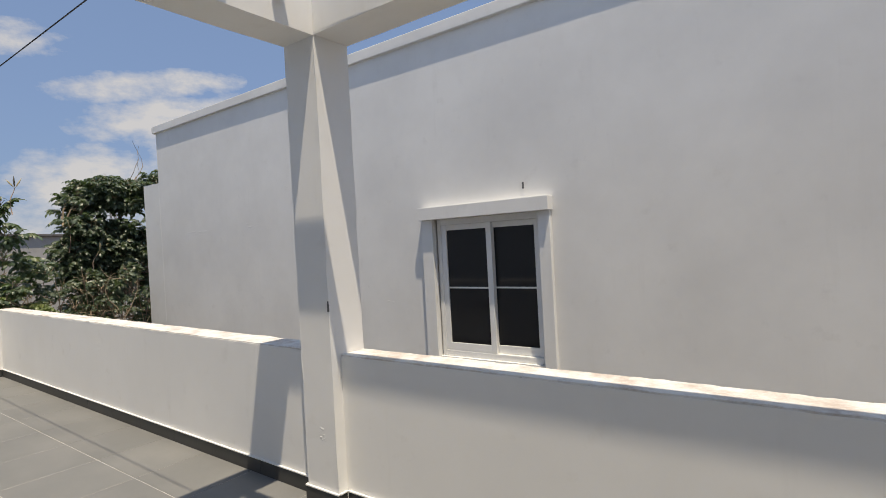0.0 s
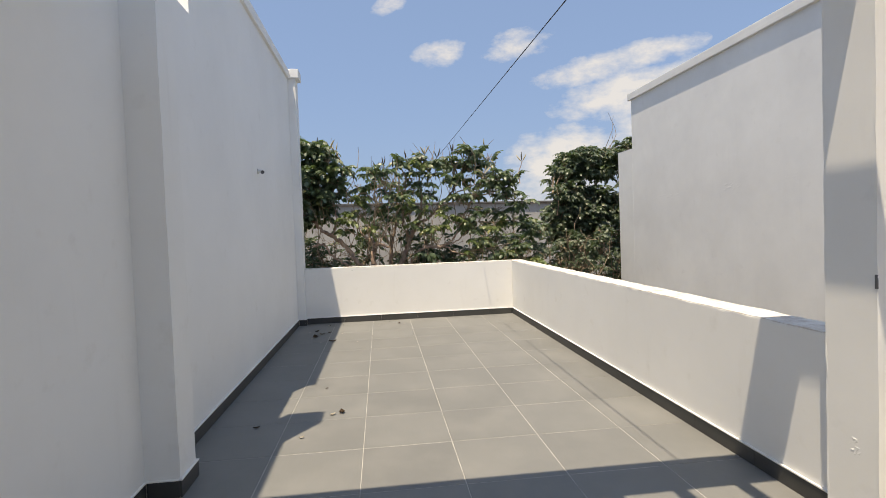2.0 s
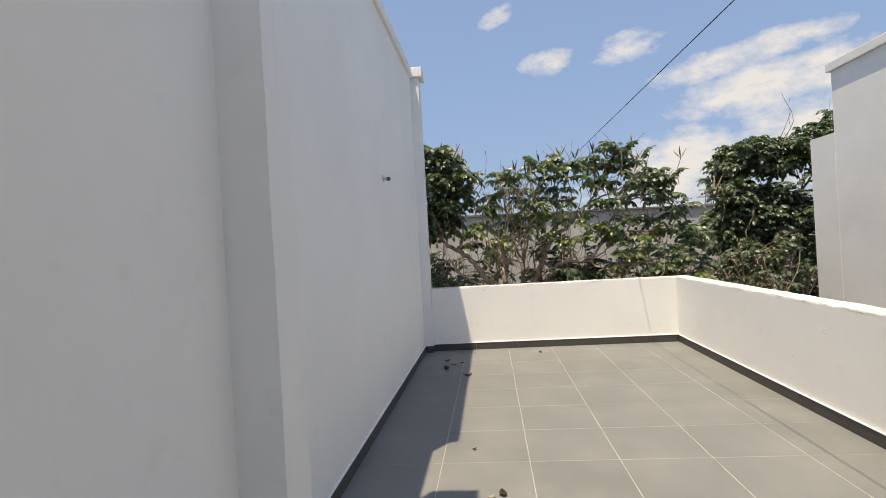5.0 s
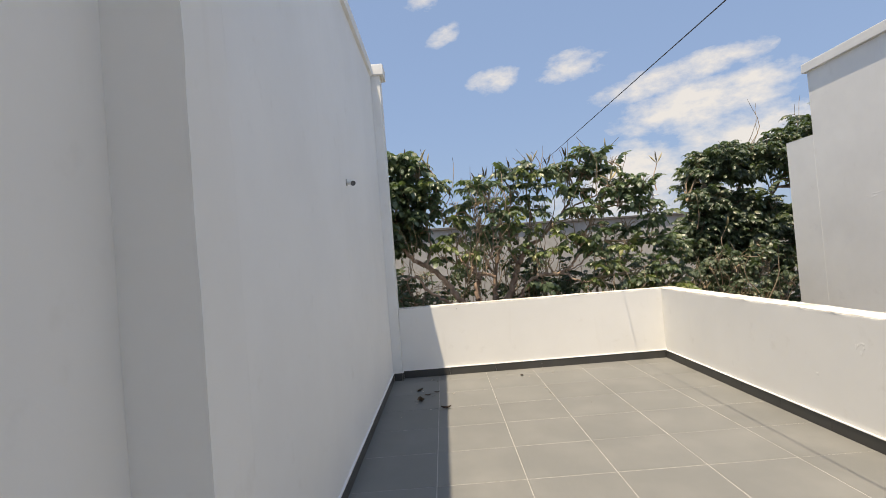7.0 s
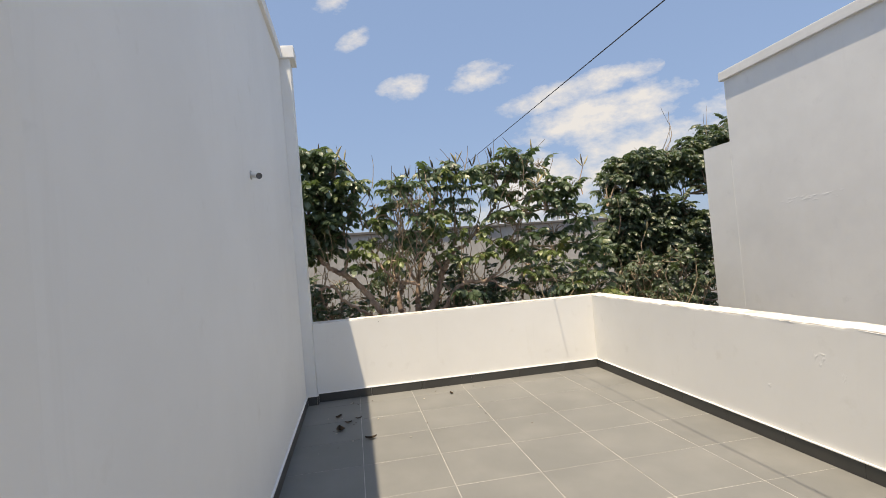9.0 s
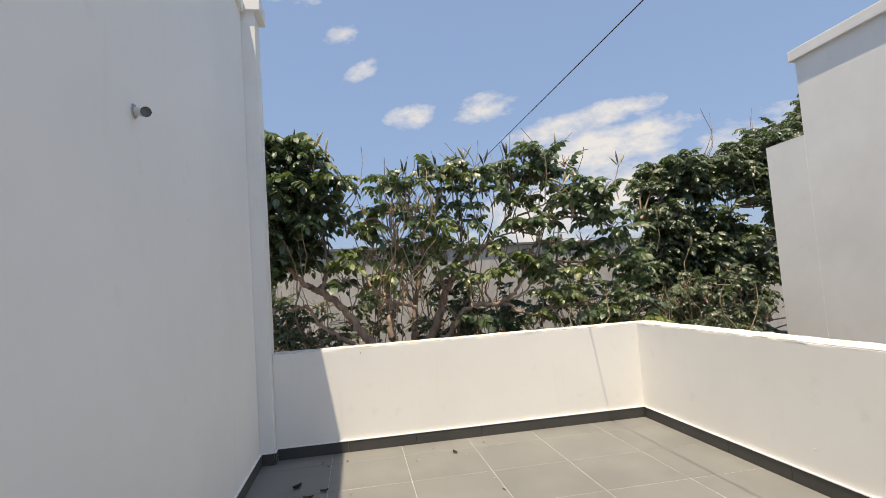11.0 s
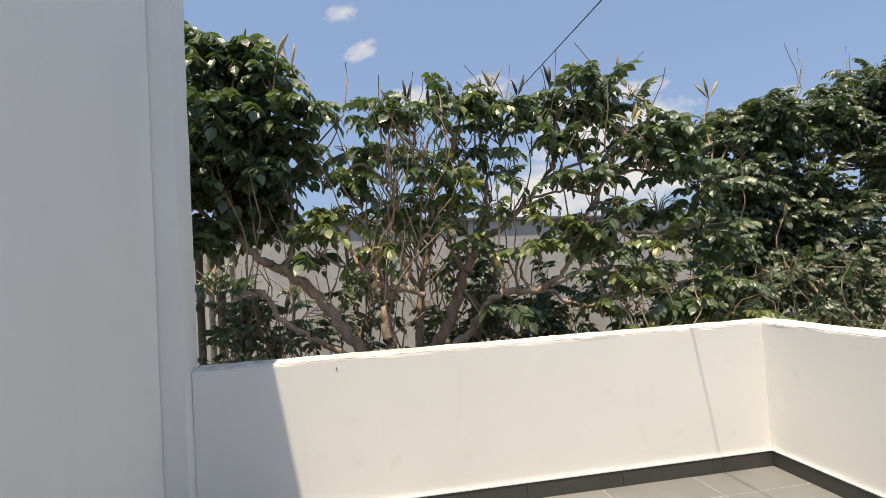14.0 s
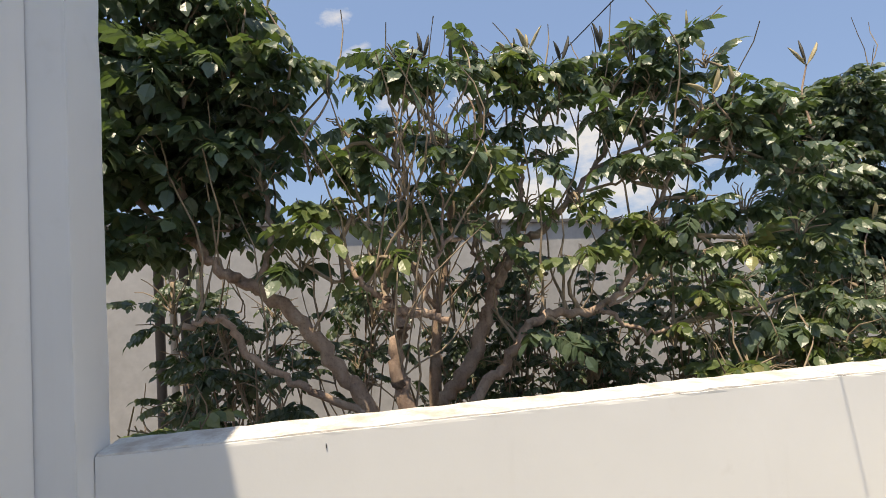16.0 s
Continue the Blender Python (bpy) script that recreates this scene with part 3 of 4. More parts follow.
def tree(name, label, base, limbs, clumps, pods, template, mat, density, twig_mat=twig_bark, young=(), sub=7, shoots=0):
    root = base_at(name, base)
    tagged(root, label, "tree")
    inv = Matrix.Translation(base).inverted()

    def under(ob):
        ob.parent = root
        ob.matrix_parent_inverse = inv
        return ob

    lines = []
    for i, (pts, r0, r1) in enumerate(limbs):
        line, (v, f) = limb(pts, 0.66 * r0, 0.72 * r1, 10)
        lines.append(line)
        under(mesh_object("trunk" if i == 0 else "limb", v, f, bark))
    nodes = np.vstack([l[len(l) // 3:] for l in lines])
    tv, tf, leaves, fresh = [], [], [], []
    for idx, (cx, cy, cz, r) in enumerate(clumps):
        c = np.array((cx, cy, cz))
        low = nodes[nodes[:, 2] < cz + 0.1]
        near = low[np.argmin(np.linalg.norm(low - c, axis=1))] if len(low) else nodes[0]
        mid = (near + c) / 2 + rng.normal(0, 0.06, 3)
        groups = [([near, mid, c], 0.016, 0.009)]
        for s in range(sub):
            d = rng.normal(size=3)
            d /= np.linalg.norm(d)
            d[2] = abs(d[2]) * 0.8
            groups.append(([c - (0, 0, 0.4 * r), c + d * r * 0.5, c + d * r * 1.05], 0.007, 0.003))
        for pts, a, b in groups:
            _, (v, f) = limb(pts, a, b, 5, 6, 0.015)
            k = len(tv)
            tv.extend(v)
            tf.extend([tuple(i + k for i in q) for q in f])
        got = clump_leaves(c, r, max(6, int(density * r * r)))
        (fresh if idx in young else leaves).append(got)
    crest = max(c[2] for c in clumps) + 0.15
    for s in range(shoots):
        p = nodes[rng.integers(len(nodes))]
        hgt = rng.uniform(0.4, 1.1)
        q = p + np.array((rng.normal(0, 0.12), rng.normal(0, 0.15), hgt * 0.5))
        e = q + np.array((rng.normal(0, 0.12), rng.normal(0, 0.15), hgt * 0.5))
        q[2], e[2] = min(q[2], crest - 0.2), min(e[2], crest + 0.2 * rng.random())
        _, (v, f) = limb([p, q, e], rng.uniform(0.006, 0.012), 0.003, 5, 7, 0.02)
        k = len(tv)
        tv.extend(v)
        tf.extend([tuple(i + k for i in g) for g in f])
    tw = under(mesh_object("twig", tv, tf, twig_mat))
    tw["kind"] = "stuff"
    under(foliage("crown", np.vstack(leaves), template, mat, None, ""))
    if fresh:
        under(foliage("young_foliage", np.vstack(fresh), template, leaf_young, None, "fresh yellow-green leaves"))
    for (px, py, pz), count, pale in pods:
        bend = rng.uniform(-0.12, 0.12)
        foot = (px + rng.uniform(-0.1, 0.1), py + bend, pz - 0.42)
        line = smooth_line([foot, (px + 0.02, py + 1.2 * bend, pz - 0.22), (px, py + 0.4 * bend, pz - 0.08), (px, py, pz)], 10)
        stalk = under(mesh_object("pod_stalk", *tube_data(line, list(np.linspace(0.008, 0.005, 10)), 6), bark))
        for k in range(count):
            lean = (k - (count - 1) / 2) * 32 + rng.normal(0, 9)
            v, f = pod_mesh(rng.uniform(0.15, 0.22), 0.017)
            light = pale if k % 2 == 0 else rng.random() < 0.3
            o = mesh_object("pod", v, f, pod_pale if light else pod_dark, stalk, "ripe straw-coloured pod" if light else "")
            o.matrix_basis = pose(px, py, pz - 0.01, -lean, rng.normal(0, 12), rng.normal(0, 20))
    return root


big_leaf = compound_leaf(5, 0.105, 0.31)
fine_leaf = compound_leaf(5, 0.062, 0.2)

# pruned tulip tree: several stems that fork above the parapet
stems = [
    ([(-9.95, 0.2, GROUND), (-9.9, 0.12, -0.6), (-9.85, 0.05, 0.7), (-9.85, -0.01, 0.92), (-9.85, 0.02, 1.13), (-9.85, 0.04, 1.24)], 0.075, 0.052),
    ([(-9.85, 0.04, 1.26), (-9.84, 0.12, 1.24), (-9.82, 0.28, 1.19)], 0.042, 0.03),
    ([(-9.85, 0.04, 1.22), (-9.86, -0.03, 1.3), (-9.87, -0.14, 1.39), (-9.9, -0.23, 1.52), (-9.92, -0.28, 1.64)], 0.034, 0.016),
    ([(-9.84, -0.02, 1.27), (-9.83, -0.05, 1.34), (-9.83, -0.05, 1.43)], 0.034, 0.026),
    ([(-9.85, 0.0, 1.29), (-9.86, 0.02, 1.58), (-9.87, 0.07, 1.89), (-9.9, 0.06, 2.2), (-9.95, 0.1, 2.5)], 0.019, 0.008),
    ([(-9.85, 0.12, 1.24), (-9.86, 0.21, 1.45), (-9.88, 0.28, 1.6), (-9.92, 0.4, 1.64)], 0.022, 0.017),
    ([(-9.88, 0.28, 1.6), (-9.9, 0.3, 1.9), (-9.95, 0.36, 2.3)], 0.014, 0.007),
]
stems_mid = [
    ([(-10.6, 0.3, GROUND), (-10.6, 0.3, 0.5), (-10.6, 0.33, 0.84), (-10.6, 0.33, 1.14), (-10.6, 0.43, 1.49), (-10.6, 0.48, 1.8), (-10.6, 0.5, 2.3)], 0.075, 0.02),
    ([(-10.6, 0.35, 1.2), (-10.55, 0.2, 1.5), (-10.5, 0.12, 1.85), (-10.45, 0.1, 2.3)], 0.03, 0.012),
]
stems_c_tree = [
    ([(-10.3, 0.25, GROUND), (-10.35, 0.25, 0.1), (-10.4, 0.33, 0.6), (-10.4, 0.43, 0.75), (-10.4, 0.57, 0.96), (-10.4, 0.65, 1.18), (-10.4, 0.71, 1.36), (-10.4, 0.81, 1.5), (-10.4, 0.86, 1.6)], 0.082, 0.056),
    ([(-10.4, 0.82, 1.5), (-10.4, 0.92, 1.63), (-10.4, 1.08, 1.7), (-10.4, 1.24, 1.87), (-10.42, 1.42, 2.06), (-10.44, 1.57, 2.23), (-10.46, 1.68, 2.5)], 0.05, 0.018),
    ([(-10.4, 0.85, 1.56), (-10.42, 0.92, 1.72), (-10.44, 0.94, 1.88), (-10.46, 0.97, 2.14), (-10.46, 0.93, 2.41), (-10.46, 1.03, 2.72)], 0.036, 0.012),
    ([(-10.4, 0.71, 1.36), (-10.36, 0.62, 1.47), (-10.34, 0.57, 1.66), (-10.34, 0.6, 2.0), (-10.36, 0.66, 2.4)], 0.03, 0.011),
    ([(-10.4, 1.24, 1.87), (-10.36, 1.36, 1.95), (-10.3, 1.6, 2.0), (-10.25, 1.8, 2.15)], 0.022, 0.01),
    ([(-10.42, 1.45, 2.1), (-10.3, 1.7, 2.2), (-10.2, 1.95, 2.3), (-10.15, 2.3, 2.35)], 0.024, 0.012),
]
stems_d = [
    ([(-10.15, 0.4, GROUND), (-10.15, 0.42, 0.2), (-10.2, 0.52, 0.7), (-10.2, 0.68, 0.84), (-10.2, 0.82, 1.04), (-10.2, 0.91, 1.12), (-10.2, 1.07, 1.16), (-10.2, 1.3, 1.15)], 0.058, 0.038),
    ([(-10.2, 1.28, 1.15), (-10.2, 1.46, 1.24), (-10.2, 1.59, 1.42), (-10.2, 1.73, 1.68), (-10.2, 1.93, 2.05), (-10.2, 2.05, 2.28)], 0.034, 0.018),
    ([(-10.2, 1.3, 1.15), (-10.18, 1.4, 1.12), (-10.15, 1.52, 1.04), (-10.12, 1.66, 0.99), (-10.1, 1.78, 1.03)], 0.026, 0.014),
    ([(-10.2, 1.4, 1.18), (-10.18, 1.58, 1.25), (-10.15, 1.75, 1.38), (-10.1, 2.0, 1.6)], 0.02, 0.009),
]


def lifted(clumps, rise):
    """The same clumps with the upper ones a little higher."""
    return [(x, y, z + rise * min(1.0, max(0.0, (z - 1.8) / 0.5)), r) for x, y, z, r in clumps]


crown_one = [(-9.95, 0.12, 2.5, 0.17), (-9.95, 0.0, 2.42, 0.14), (-9.97, 0.3, 2.4, 0.16), (-9.95, 0.36, 2.08, 0.15), (-9.95, -0.2, 2.2, 0.13), (-9.95, -0.36, 2.02, 0.13), (-9.93, -0.12, 2.05, 0.12),
             (-9.9, -0.42, 1.8, 0.13), (-9.9, -0.2, 1.78, 0.12), (-9.88, -0.08, 1.55, 0.09), (-9.92, -0.48, 1.55, 0.13), (-9.9, 0.12, 1.85, 0.12), (-9.9, 0.42, 1.72, 0.1)]
crown_mid = [(-10.6, 0.45, 2.3, 0.2), (-10.55, 0.15, 2.3, 0.18), (-10.6, 0.5, 1.95, 0.16), (-10.5, 0.1, 1.9, 0.14), (-10.7, 0.8, 2.2, 0.2), (-10.7, 0.75, 1.85, 0.15)]
crown_two = [(-10.3, 0.55, 2.62, 0.16), (-10.3, 0.74, 2.66, 0.17), (-10.4, 0.97, 2.62, 0.2), (-10.35, 1.2, 2.62, 0.17), (-10.4, 0.78, 2.36, 0.18), (-10.35, 1.08, 2.36, 0.18), (-10.4, 1.42, 2.6, 0.19),
             (-10.35, 1.78, 2.78, 0.2), (-10.3, 1.98, 2.74, 0.18), (-10.3, 1.9, 2.52, 0.22), (-10.35, 1.62, 2.58, 0.18), (-10.2, 2.25, 2.68, 0.12), (-10.35, 1.52, 2.3, 0.18), (-10.3, 1.12, 2.1, 0.15),
             (-10.3, 0.6, 2.15, 0.16), (-10.25, 0.62, 1.9, 0.13), (-10.3, 0.92, 1.86, 0.12), (-10.25, 0.7, 1.68, 0.11), (-10.25, 1.28, 1.84, 0.12), (-10.25, 1.75, 2.3, 0.16)]
crown_right = [(-10.1, 2.12, 2.34, 0.18), (-10.1, 2.4, 2.32, 0.2), (-10.05, 2.62, 2.3, 0.17), (-10.05, 2.28, 2.1, 0.19), (-10.1, 1.95, 2.06, 0.15), (-10.05, 2.55, 2.02, 0.16), (-10.1, 1.68, 1.7, 0.12), (-10.15, 1.2, 1.5, 0.11),
               (-10.05, 1.93, 1.46, 0.16), (-10.0, 2.3, 1.5, 0.18), (-10.0, 2.1, 1.22, 0.18), (-10.0, 2.38, 1.05, 0.17), (-10.1, 1.78, 0.95, 0.14), (-10.2, 1.0, 1.02, 0.1), (-10.0, 2.65, 1.6, 0.18), (-10.0, 2.75, 1.2, 0.2),
               (-10.15, 1.62, 2.0, 0.15), (-10.2, 1.42, 1.72, 0.12), (-10.1, 2.0, 1.82, 0.16), (-10.1, 2.35, 1.8, 0.17), (-10.05, 2.7, 1.95, 0.16), (-10.3, 1.85, 1.6, 0.15), (-10.3, 3.0, 1.5, 0.2)]
tree("tulip_tree", "pruned tulip tree with one cut stem and thin shoots", (-9.95, 0.2, GROUND), stems, lifted(crown_one, 0.1),
     [((-9.95, 0.14, 2.6), 3, False), ((-9.97, 0.24, 2.68), 2, False), ((-9.9, -0.3, 2.42), 1, False), ((-10.0, 0.42, 2.62), 1, False)],
     big_leaf, leaf_dark, 400, young=(5, 7, 8, 9), shoots=26)
tree("tulip_tree", "slim dark-stemmed tulip tree among the other stems", (-10.6, 0.3, GROUND), stems_mid, lifted(crown_mid, 0.1), [], big_leaf, leaf_dark, 200, shoots=34)
tree("tulip_tree", "forked tulip tree with pale brown stem and seed pods", (-10.3, 0.25, GROUND), stems_c_tree, lifted(crown_two, 0.12),
     [((-10.4, 0.68, 2.86), 1, False), ((-10.4, 0.95, 2.86), 3, True), ((-10.4, 1.04, 2.92), 3, True), ((-10.4, 1.28, 2.86), 2, False), ((-10.4, 1.58, 2.96), 2, False), ((-10.35, 1.83, 2.98), 2, True), ((-10.3, 2.2, 3.02), 1, True), ((-10.4, 1.52, 2.76), 1, False)],
     big_leaf, leaf_dark, 320, young=(2, 14, 15, 16, 17, 18), shoots=30)
tree("tulip_tree", "leaning tulip tree with yellow-green lower leaves", (-10.15, 0.4, GROUND), stems_d, lifted(crown_right, 0.1),
     [((-10.0, 2.12, 2.5), 3, True), ((-10.0, 2.28, 2.5), 2, True), ((-10.0, 2.85, 2.7), 3, True)],
     big_leaf, leaf_dark, 400, young=(6, 7, 9, 10, 12, 17, 21), shoots=14)

stems_a = [
    ([(-9.95, -0.1, GROUND), (-9.95, -0.05, -0.2), (-10.0, -0.15, 0.68), (-10.0, -0.28, 0.9), (-10.0, -0.42, 1.11), (-10.0, -0.54, 1.27), (-10.0, -0.68, 1.39), (-10.0, -0.79, 1.47), (-10.0, -0.91, 1.54), (-10.02, -1.01, 1.68), (-10.05, -1.07, 1.85), (-10.1, -1.15, 2.5)], 0.08, 0.03),
    ([(-9.95, -0.2, 0.72), (-9.87, -0.43, 0.87), (-9.85, -0.59, 0.97), (-9.85, -0.75, 1.1), (-9.85, -0.85, 1.25), (-9.85, -0.9, 1.29), (-9.85, -1.06, 1.26)], 0.032, 0.024),
    ([(-10.0, -0.72, 1.41), (-10.0, -0.65, 1.7), (-10.1, -0.7, 2.2), (-10.1, -0.75, 2.8)], 0.03, 0.012),
    ([(-10.02, -1.0, 1.65), (-10.1, -1.4, 2.0), (-10.2, -1.6, 2.6)], 0.03, 0.014),
]
crown_a = [(-10.0, -1.44, 2.9, 0.24), (-10.0, -1.2, 2.8, 0.24), (-10.0, -0.98, 2.82, 0.22), (-10.0, -0.78, 2.68, 0.2), (-9.98, -0.62, 2.52, 0.17), (-9.95, -1.28, 2.46, 0.26), (-9.95, -1.05, 2.36, 0.24),
           (-9.95, -0.81, 2.4, 0.22), (-9.95, -0.6, 2.26, 0.17), (-9.95, -1.37, 2.08, 0.26), (-9.95, -1.12, 2.02, 0.24), (-9.95, -0.88, 2.1, 0.2), (-10.0, -0.68, 1.95, 0.15), (-10.0, -1.44, 1.72, 0.2),
           (-10.0, -1.24, 1.72, 0.16), (-10.2, -0.85, 1.78, 0.14), (-10.4, -1.2, 2.5, 0.35), (-10.45, -0.95, 2.1, 0.3), (-10.3, -1.75, 2.6, 0.4), (-10.4, -1.5, 2.0, 0.35)]
tree("tulip_tree", "dense dark-leaved tulip tree beside the corner pier", (-9.95, -0.1, GROUND), stems_a, lifted(crown_a, 0.13),
     [((-9.9, -0.92, 3.0), 1, False), ((-9.9, -0.7, 2.98), 2, False), ((-9.9, -0.6, 2.92), 2, True)], big_leaf, leaf_dark, 640, shoots=10)

# finer-leaved tree beside the neighbouring wall
stems_c = [
    ([(-11.6, 4.6, GROUND), (-11.6, 4.6, -0.5), (-11.6, 4.75, 1.0), (-11.7, 5.0, 2.2), (-11.8, 5.2, 3.0)], 0.09, 0.03),
    ([(-11.6, 4.65, 0.2), (-11.5, 4.2, 1.2), (-11.4, 3.9, 2.2)], 0.05, 0.015),
    ([(-11.6, 4.8, 1.2), (-11.7, 5.6, 2.2), (-11.8, 6.3, 3.2)], 0.05, 0.015),
]
crown_c = []
for k in range(115):
    y = rng.uniform(3.95, 7.6)
    r = rng.uniform(0.2, 0.32)
    top = 2.32 + 0.95 * min(1.0, (y - 3.75) / 0.6) + 0.10 * (y - 4.2) + 0.35 * max(0.0, y - 5.7)
    z = top - r - (rng.uniform(0.0, 0.25) if k % 3 == 0 else rng.uniform(0.2, top - 0.3))
    crown_c.append((rng.uniform(-12.1, -11.1), y, z, r))
for k in range(44):
    crown_c.append((rng.uniform(-11.6, -11.1), rng.uniform(3.85, 5.6), rng.uniform(0.9, 2.2), rng.uniform(0.18, 0.26)))
mid_leaf = compound_leaf(5, 0.085, 0.26)
tree("leafy_tree", "bushy tree with small grey-green leaves beside the wall", (-11.6, 4.6, GROUND), stems_c, crown_c,
     [((-10.9, 3.85, 2.1), 2, True), ((-10.9, 4.3, 1.7), 2, True), ((-11.3, 5.6, 2.9), 1, True)], mid_leaf, leaf_small, 640, sub=6, shoots=30)

def bush(base, spread, height, count, mat, template, label):
    x, y, z = base
    limbs_b, cl = [], []
    for k in range(count):
        a, s = rng.uniform(0, 6.283), rng.uniform(0.2, 1.0) * spread
        tip = (x + 0.6 * s * math.cos(a), y + s * math.sin(a), z + height * rng.uniform(0.8, 1.03))
        limbs_b.append(([(x + rng.normal(0, 0.06), y + rng.normal(0, 0.1), z), (x + 0.2 * s * math.cos(a), y + 0.4 * s * math.sin(a), z + height * 0.5), tip], 0.018, 0.006))
        cl.append((*tip, rng.uniform(0.18, 0.3)))
        cl.append((x + 0.4 * s * math.cos(a), y + 0.7 * s * math.sin(a), z + height * rng.uniform(0.68, 0.95), rng.uniform(0.14, 0.24)))
    return tree("shrub", label, base, limbs_b, cl, [], template, mat, 300, sub=5, shoots=45)


bush((-10.9, -0.4, GROUND), 0.9, 4.6, 11, leaf_small, fine_leaf, "twiggy shrub with thin stems behind the tree")
bush((-11.1, 0.9, GROUND), 0.9, 4.9, 11, leaf_small, fine_leaf, "twiggy shrub with thin stems behind the tree")
bush((-10.9, 2.7, GROUND), 1.0, 4.5, 18, leaf_dark, fine_leaf, "leafy shrub behind the parapet corner")
bush((-10.6, 4.3, GROUND), 0.8, 4.4, 14, leaf_small, fine_leaf, "leafy shrub beside the neighbouring wall")
bush((-10.3, 3.6, GROUND), 0.8, 4.2, 12, leaf_small, fine_leaf, "leafy shrub beside the neighbouring wall")
bush((-11.2, -1.1, GROUND), 0.7, 4.5, 12, leaf_small, fine_leaf, "leafy shrub behind the dense tree")
bush((-10.9, 1.9, GROUND), 0.9, 4.3, 12, leaf_small, fine_leaf, "low leafy shrub among the stems")
bush((-10.6, 0.3, GROUND), 1.0, 4.2, 10, leaf_small, fine_leaf, "low twiggy shrub among the stems")
bush((-9.9, 2.3, GROUND), 0.6, 4.4, 4, leaf_young, big_leaf, "yellow-green shrub behind the parapet corner")
bush((-9.75, -1.25, GROUND), 0.3, 4.0, 5, leaf_young, big_leaf, "bright green shrub beside the corner pier")

# ---- beyond the trees ----


def far_wall():
    a, b = Vector((-12.6, -8.0, 0)), Vector((-17.6, 12.0, 0))
    d = (b - a).normalized()
    length = (b - a).length
    m = Matrix.Translation(a) @ Matrix.Rotation(math.atan2(d.y, d.x), 4, "Z")
    root = base_at("concrete_building", (0, 0, GROUND))
    tagged(root, "grey rendered concrete building with dark roof edge", "building")
    body = box_bm((0, -0.0, GROUND), (length, 0.3, 2.2))
    bmesh.ops.transform(body, matrix=m, verts=body.verts)
    keep(part("wall", body, concrete), root)
    edge = box_bm((-0.05, -0.06, 2.2), (length + 0.05, 0.36, 2.26), 0.01)
    bmesh.ops.transform(edge, matrix=m, verts=edge.verts)
    keep(part("roof", edge, coping_grey, None, "dark roof edge"), root)


far_wall()


def drain_pipe(y, r, mat, lean=0.0):
    v, f = tube_data([(-11.9, y, GROUND), (-11.9, y + lean, 1.75)], [r, r], 12)
    tagged(mesh_object("upright_pipe", v, f, mat), "upright plastic pipe behind the shrubs", "pipe", "upright pipes")


for y, r, mat in ((-1.83, 0.04, pvc), (-1.72, 0.03, gutter), (-1.62, 0.045, pvc), (-1.5, 0.03, gutter)):
    drain_pipe(y, r, mat)


def pylon(base, height):
    root = base_at("power_pylon", base)
    tagged(root, "distant steel lattice power pylon", "pylon")
    x, y, z = base
    wide = height * 0.1

    def bar(name, a, b, r=0.12):
        v, f = tube_data([a, b], [r, r], 5)
        keep(mesh_object(name, v, f, steel), root)

    def corner(k, h):
        s = wide * (1 - 0.92 * h / height)
        sx, sy = ((1, 1), (1, -1), (-1, -1), (-1, 1))[k]
        return (x + sx * s, y + sy * s, z + h)

    levels = [height * q for q in (0, 0.25, 0.45, 0.62, 0.75, 0.86, 1.0)]
    for k in range(4):
        bar("leg", corner(k, 0), corner(k, height), 0.16)
        for a, b in zip(levels, levels[1:]):
            bar("brace", corner(k, a), corner((k + 1) % 4, b))
            bar("brace", corner((k + 1) % 4, a), corner(k, b))
    for h, s in ((0.70, 0.17), (0.80, 0.14), (0.90, 0.11)):
        bar("cross_arm", (x, y - s * height, z + h * height), (x, y + s * height, z + h * height), 0.2)


pylon((-234, 93, GROUND), 29.0)

# ---- litter on the floor ----


def dry_leaf(co, size, mat, turn, label):
    n = 7
    bm = bmesh.new()
    grid = []
    for i in range(n):
        t = i / (n - 1)
        wdt = size * 0.32 * math.sin(math.pi * min(1, t * 0.93 + 0.05))
        row = []
        for s in (-1, 0, 1):
            row.append(bm.verts.new((size * (t - 0.5), s * wdt, 0.004 + size * (0.12 * abs(s) + 0.16 * (2 * t - 1) ** 2))))
        grid.append(row)
    for i in range(n - 1):
        for s in range(2):
            bm.faces.new((grid[i][s], grid[i + 1][s], grid[i + 1][s + 1], grid[i][s + 1]))
    bmesh.ops.solidify(bm, geom=bm.faces[:], thickness=0.0015)
    o = part("fallen_leaf", bm, mat)
    o.matrix_basis = pose(*co, 0, 0, turn)
    tagged(o, label, "fallen leaf", "fallen leaves")
    return o


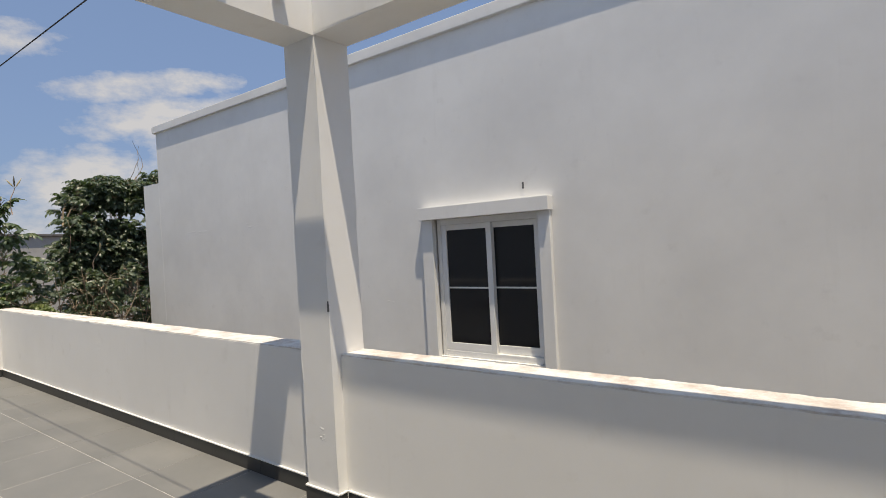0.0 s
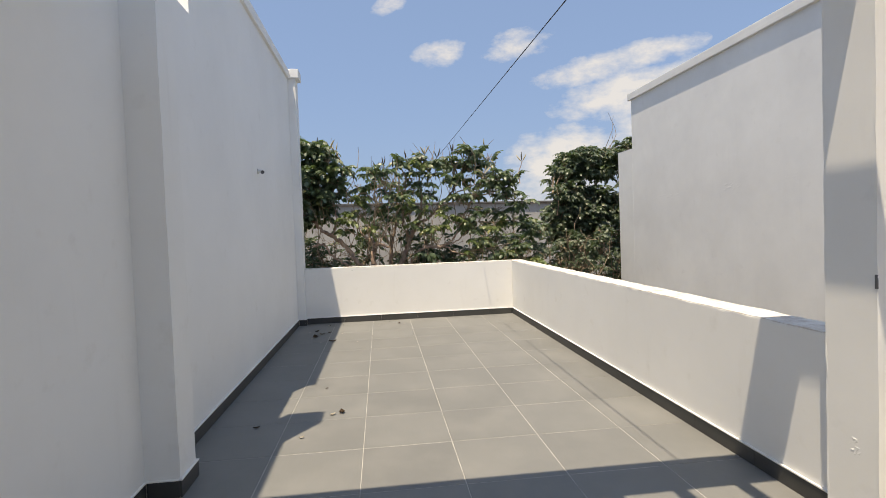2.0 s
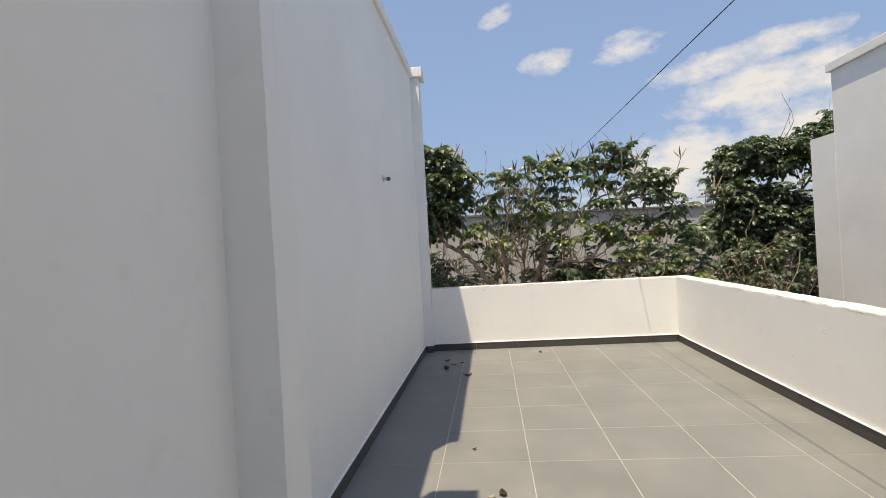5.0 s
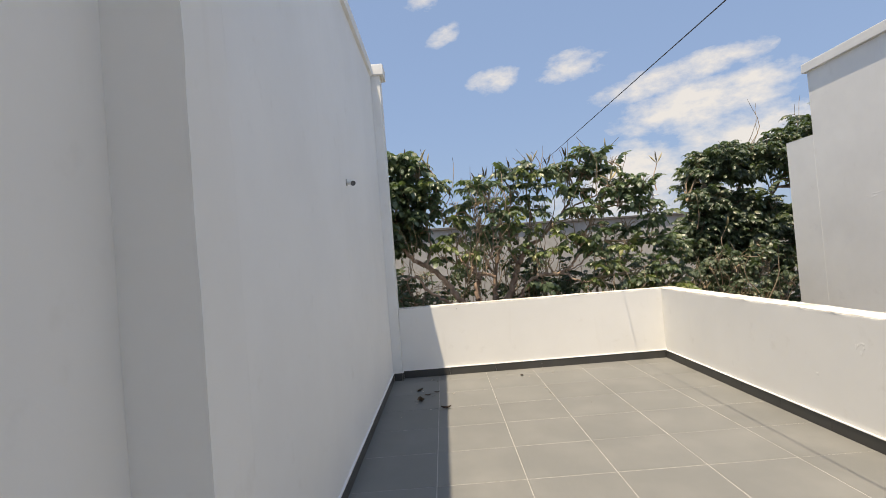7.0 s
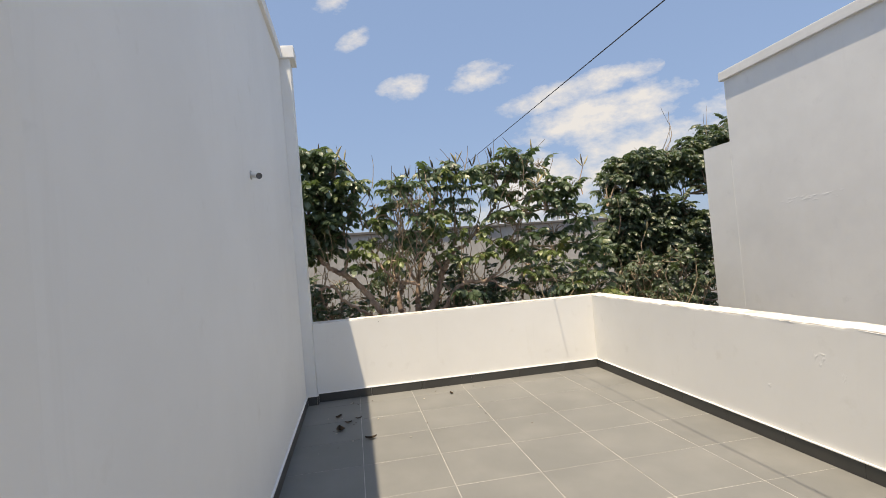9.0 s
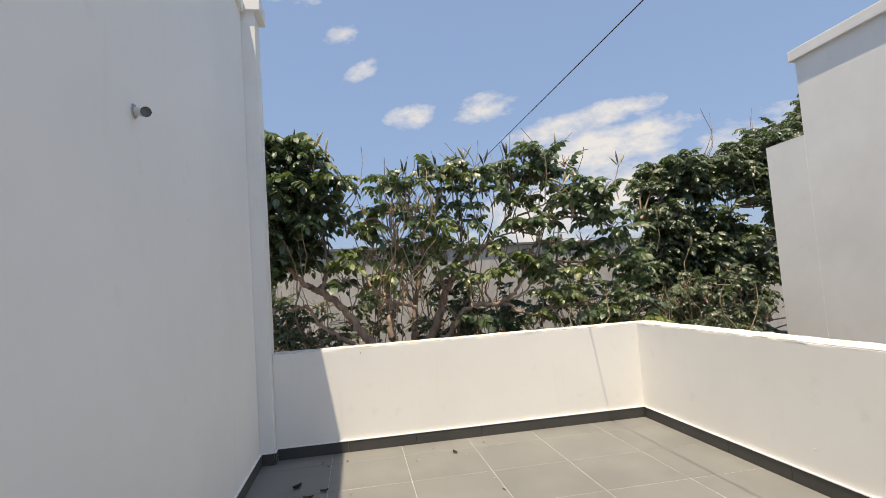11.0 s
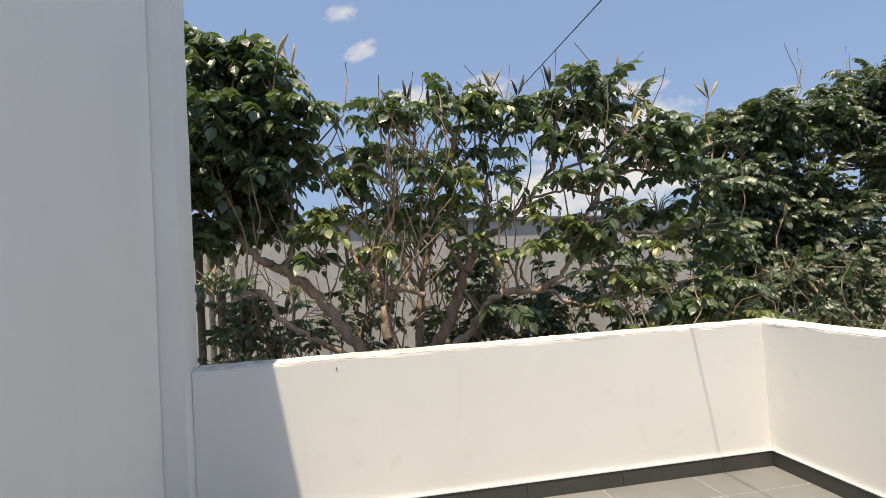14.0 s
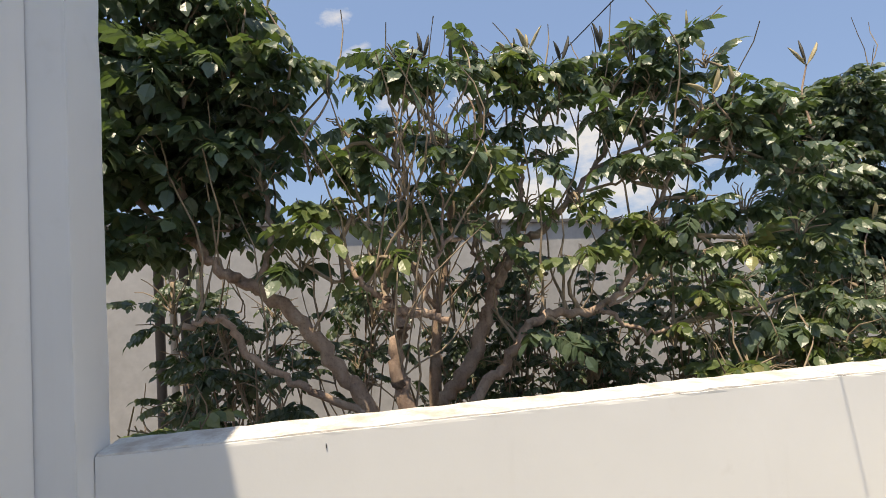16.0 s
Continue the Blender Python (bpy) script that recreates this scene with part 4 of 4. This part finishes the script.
for x, y, s, mat, lab in ((-8.24, -0.86, 0.09, litter, "curled brown dry leaf on the tiles"), (-7.79, -0.83, 0.13, litter, "curled brown dry leaf on the tiles"),
                          (-8.0, -0.76, 0.07, litter, "curled brown dry leaf on the tiles"), (-8.1, -0.66, 0.06, litter, "curled brown dry leaf on the tiles"),
                          (-7.43, -0.56, 0.10, litter, "curled brown dry leaf on the tiles"), (-8.61, 0.38, 0.06, litter, "curled brown dry leaf on the tiles"),
                          (-4.49, -0.23, 0.075, litter, "curled brown dry leaf on the tiles"), (-4.45, -0.30, 0.05, pale_litter, "pale dry petal on the tiles"),
                          (-4.27, -0.85, 0.05, litter, "small brown dry leaf on the tiles"), (-4.0, -0.48, 0.04, pale_litter, "pale dry petal on the tiles"),
                          (-5.2, -0.42, 0.035, litter, "small brown dry leaf on the tiles"), (-2.95, -1.0, 0.06, litter, "small brown dry leaf on the tiles")):
    dry_leaf((x, y, 0.001), s, mat, rng.uniform(0, 360), lab)
for k in range(26):
    x, y = rng.uniform(-8.9, -7.2), rng.uniform(-1.05, 0.9) if k % 3 else rng.uniform(-1.0, -0.5)
    dry_leaf((x, y, 0.0), rng.uniform(0.012, 0.028), pale_litter if k % 2 else litter, rng.uniform(0, 360), "small dry crumb of leaf on the tiles")

# ---- tiles of floor and skirting ----
PX, PY, X_LINE, Y_LINE, JOINT = 0.622, 0.6, -6.217, 1.165, 0.0048


def tile_bm(sx, sy, sz, bevel=0.0015):
    bm = bmesh.new()
    bmesh.ops.create_cube(bm, size=1.0, matrix=Matrix.Translation((sx / 2, sy / 2, -sz / 2)) @ Matrix.Diagonal((sx, sy, sz, 1)))
    top = [e for e in bm.edges if all(v.co.z > -sz / 2 for v in e.verts)]
    bmesh.ops.bevel(bm, geom=top, offset=bevel, segments=1, affect="EDGES")
    return bm


tile_meshes = {}


def tile_mesh(sx, sy, mat):
    key = (round(sx, 3), round(sy, 3), mat.name)
    if key not in tile_meshes:
        me = bpy.data.meshes.new("tile")
        bm = tile_bm(sx, sy, 0.0055)
        bm.to_mesh(me)
        bm.free()
        me.materials.append(mat)
        tile_meshes[key] = me
    return tile_meshes[key]


xs = [X_END] + [X_LINE + PX * k for k in range(-4, 16) if X_END + 0.05 < X_LINE + PX * k < X_BACK - 0.05] + [X_BACK]
ys = [Y_LEFT] + [Y_LINE + PY * k for k in range(-4, 3) if Y_LEFT + 0.03 < Y_LINE + PY * k < 2.2] + [Y_RIGHT]
for xa, xb in zip(xs, xs[1:]):
    for ya, yb in zip(ys, ys[1:]):
        o = new("tile", tile_mesh(xb - xa - JOINT, yb - ya - JOINT, floor_tile))
        o.parent = floor
        o.location = (xa + JOINT / 2, ya + JOINT / 2, rng.uniform(-0.0006, 0.0004))

SK_H, SK_T = 0.095, 0.011


def skirting(a, b, normal, label="dark grey tile skirting along the wall"):
    """A run of skirting tiles from a to b on a wall whose face looks along normal."""
    ax, ay = a
    bx, by = b
    length = math.hypot(bx - ax, by - ay)
    ux, uy = (bx - ax) / length, (by - ay) / length
    nx, ny = normal
    root = base_at("baseboard", (ax, ay, 0))
    structure(root, label, "skirting")
    pos = 0.0
    while pos < length - 0.005:
        run = min(0.6, length - pos)
        p0 = Vector((ax + ux * (pos + 0.001), ay + uy * (pos + 0.001), 0.001))
        p1 = Vector((ax + ux * (pos + run - 0.0015) + nx * SK_T, ay + uy * (pos + run - 0.0015) + ny * SK_T, SK_H))
        lo = [min(p0[i], p1[i]) for i in range(3)]
        hi = [max(p0[i], p1[i]) for i in range(3)]
        keep(box("tile", lo, hi, skirting_tile, None, "", 0.0012), root)
        lip_lo, lip_hi = list(lo), list(hi)
        lip_lo[2], lip_hi[2] = SK_H + 0.0005, SK_H + 0.009
        for ax_i, sgn in ((0, nx), (1, ny)):
            if sgn > 0:
                lip_hi[ax_i] += 0.004
            elif sgn < 0:
                lip_lo[ax_i] -= 0.004
        keep(box("mortar_lip", lip_lo, lip_hi, wall_paint, None, "white painted mortar edge", 0.0015), root)
        pos += run
    return root


side_skirting = skirting((X_END + 0.001, Y_RIGHT - 0.001), (-2.406, Y_RIGHT - 0.001), (0, -1))
side_skirting.rotation_euler = (0, 0, -math.atan(0.08 / 6.58))
skirting((X_END + 0.001, -1.098), (X_END + 0.001, Y_RIGHT - 0.014), (1, 0))
skirting((-8.884, Y_LEFT + 0.013), (-8.884, -1.11), (1, 0))
skirting((-8.988, -1.109), (-8.872, -1.109), (0, 1))
skirting((-3.538, Y_LEFT + 0.001), (-8.872, Y_LEFT + 0.001), (0, 1))
skirting((-3.537, -1.036), (-3.255, -1.036), (0, 1))
skirting((-3.266, Y_LEFT + 0.013), (-3.266, -1.037), (1, 0))
skirting((-3.526, Y_LEFT + 0.013), (-3.526, -1.037), (-1, 0))
skirting((X_BACK, Y_LEFT + 0.001), (-3.254, Y_LEFT + 0.001), (0, 1))
skirting((-2.417, 2.175), (-2.130, 2.175), (0, -1))
skirting((-2.141, 2.176), (-2.141, 2.232), (1, 0))
skirting((-2.406, 2.176), (-2.406, 2.243), (-1, 0))
skirting((-2.129, 2.244), (X_BACK, 2.244), (0, -1))
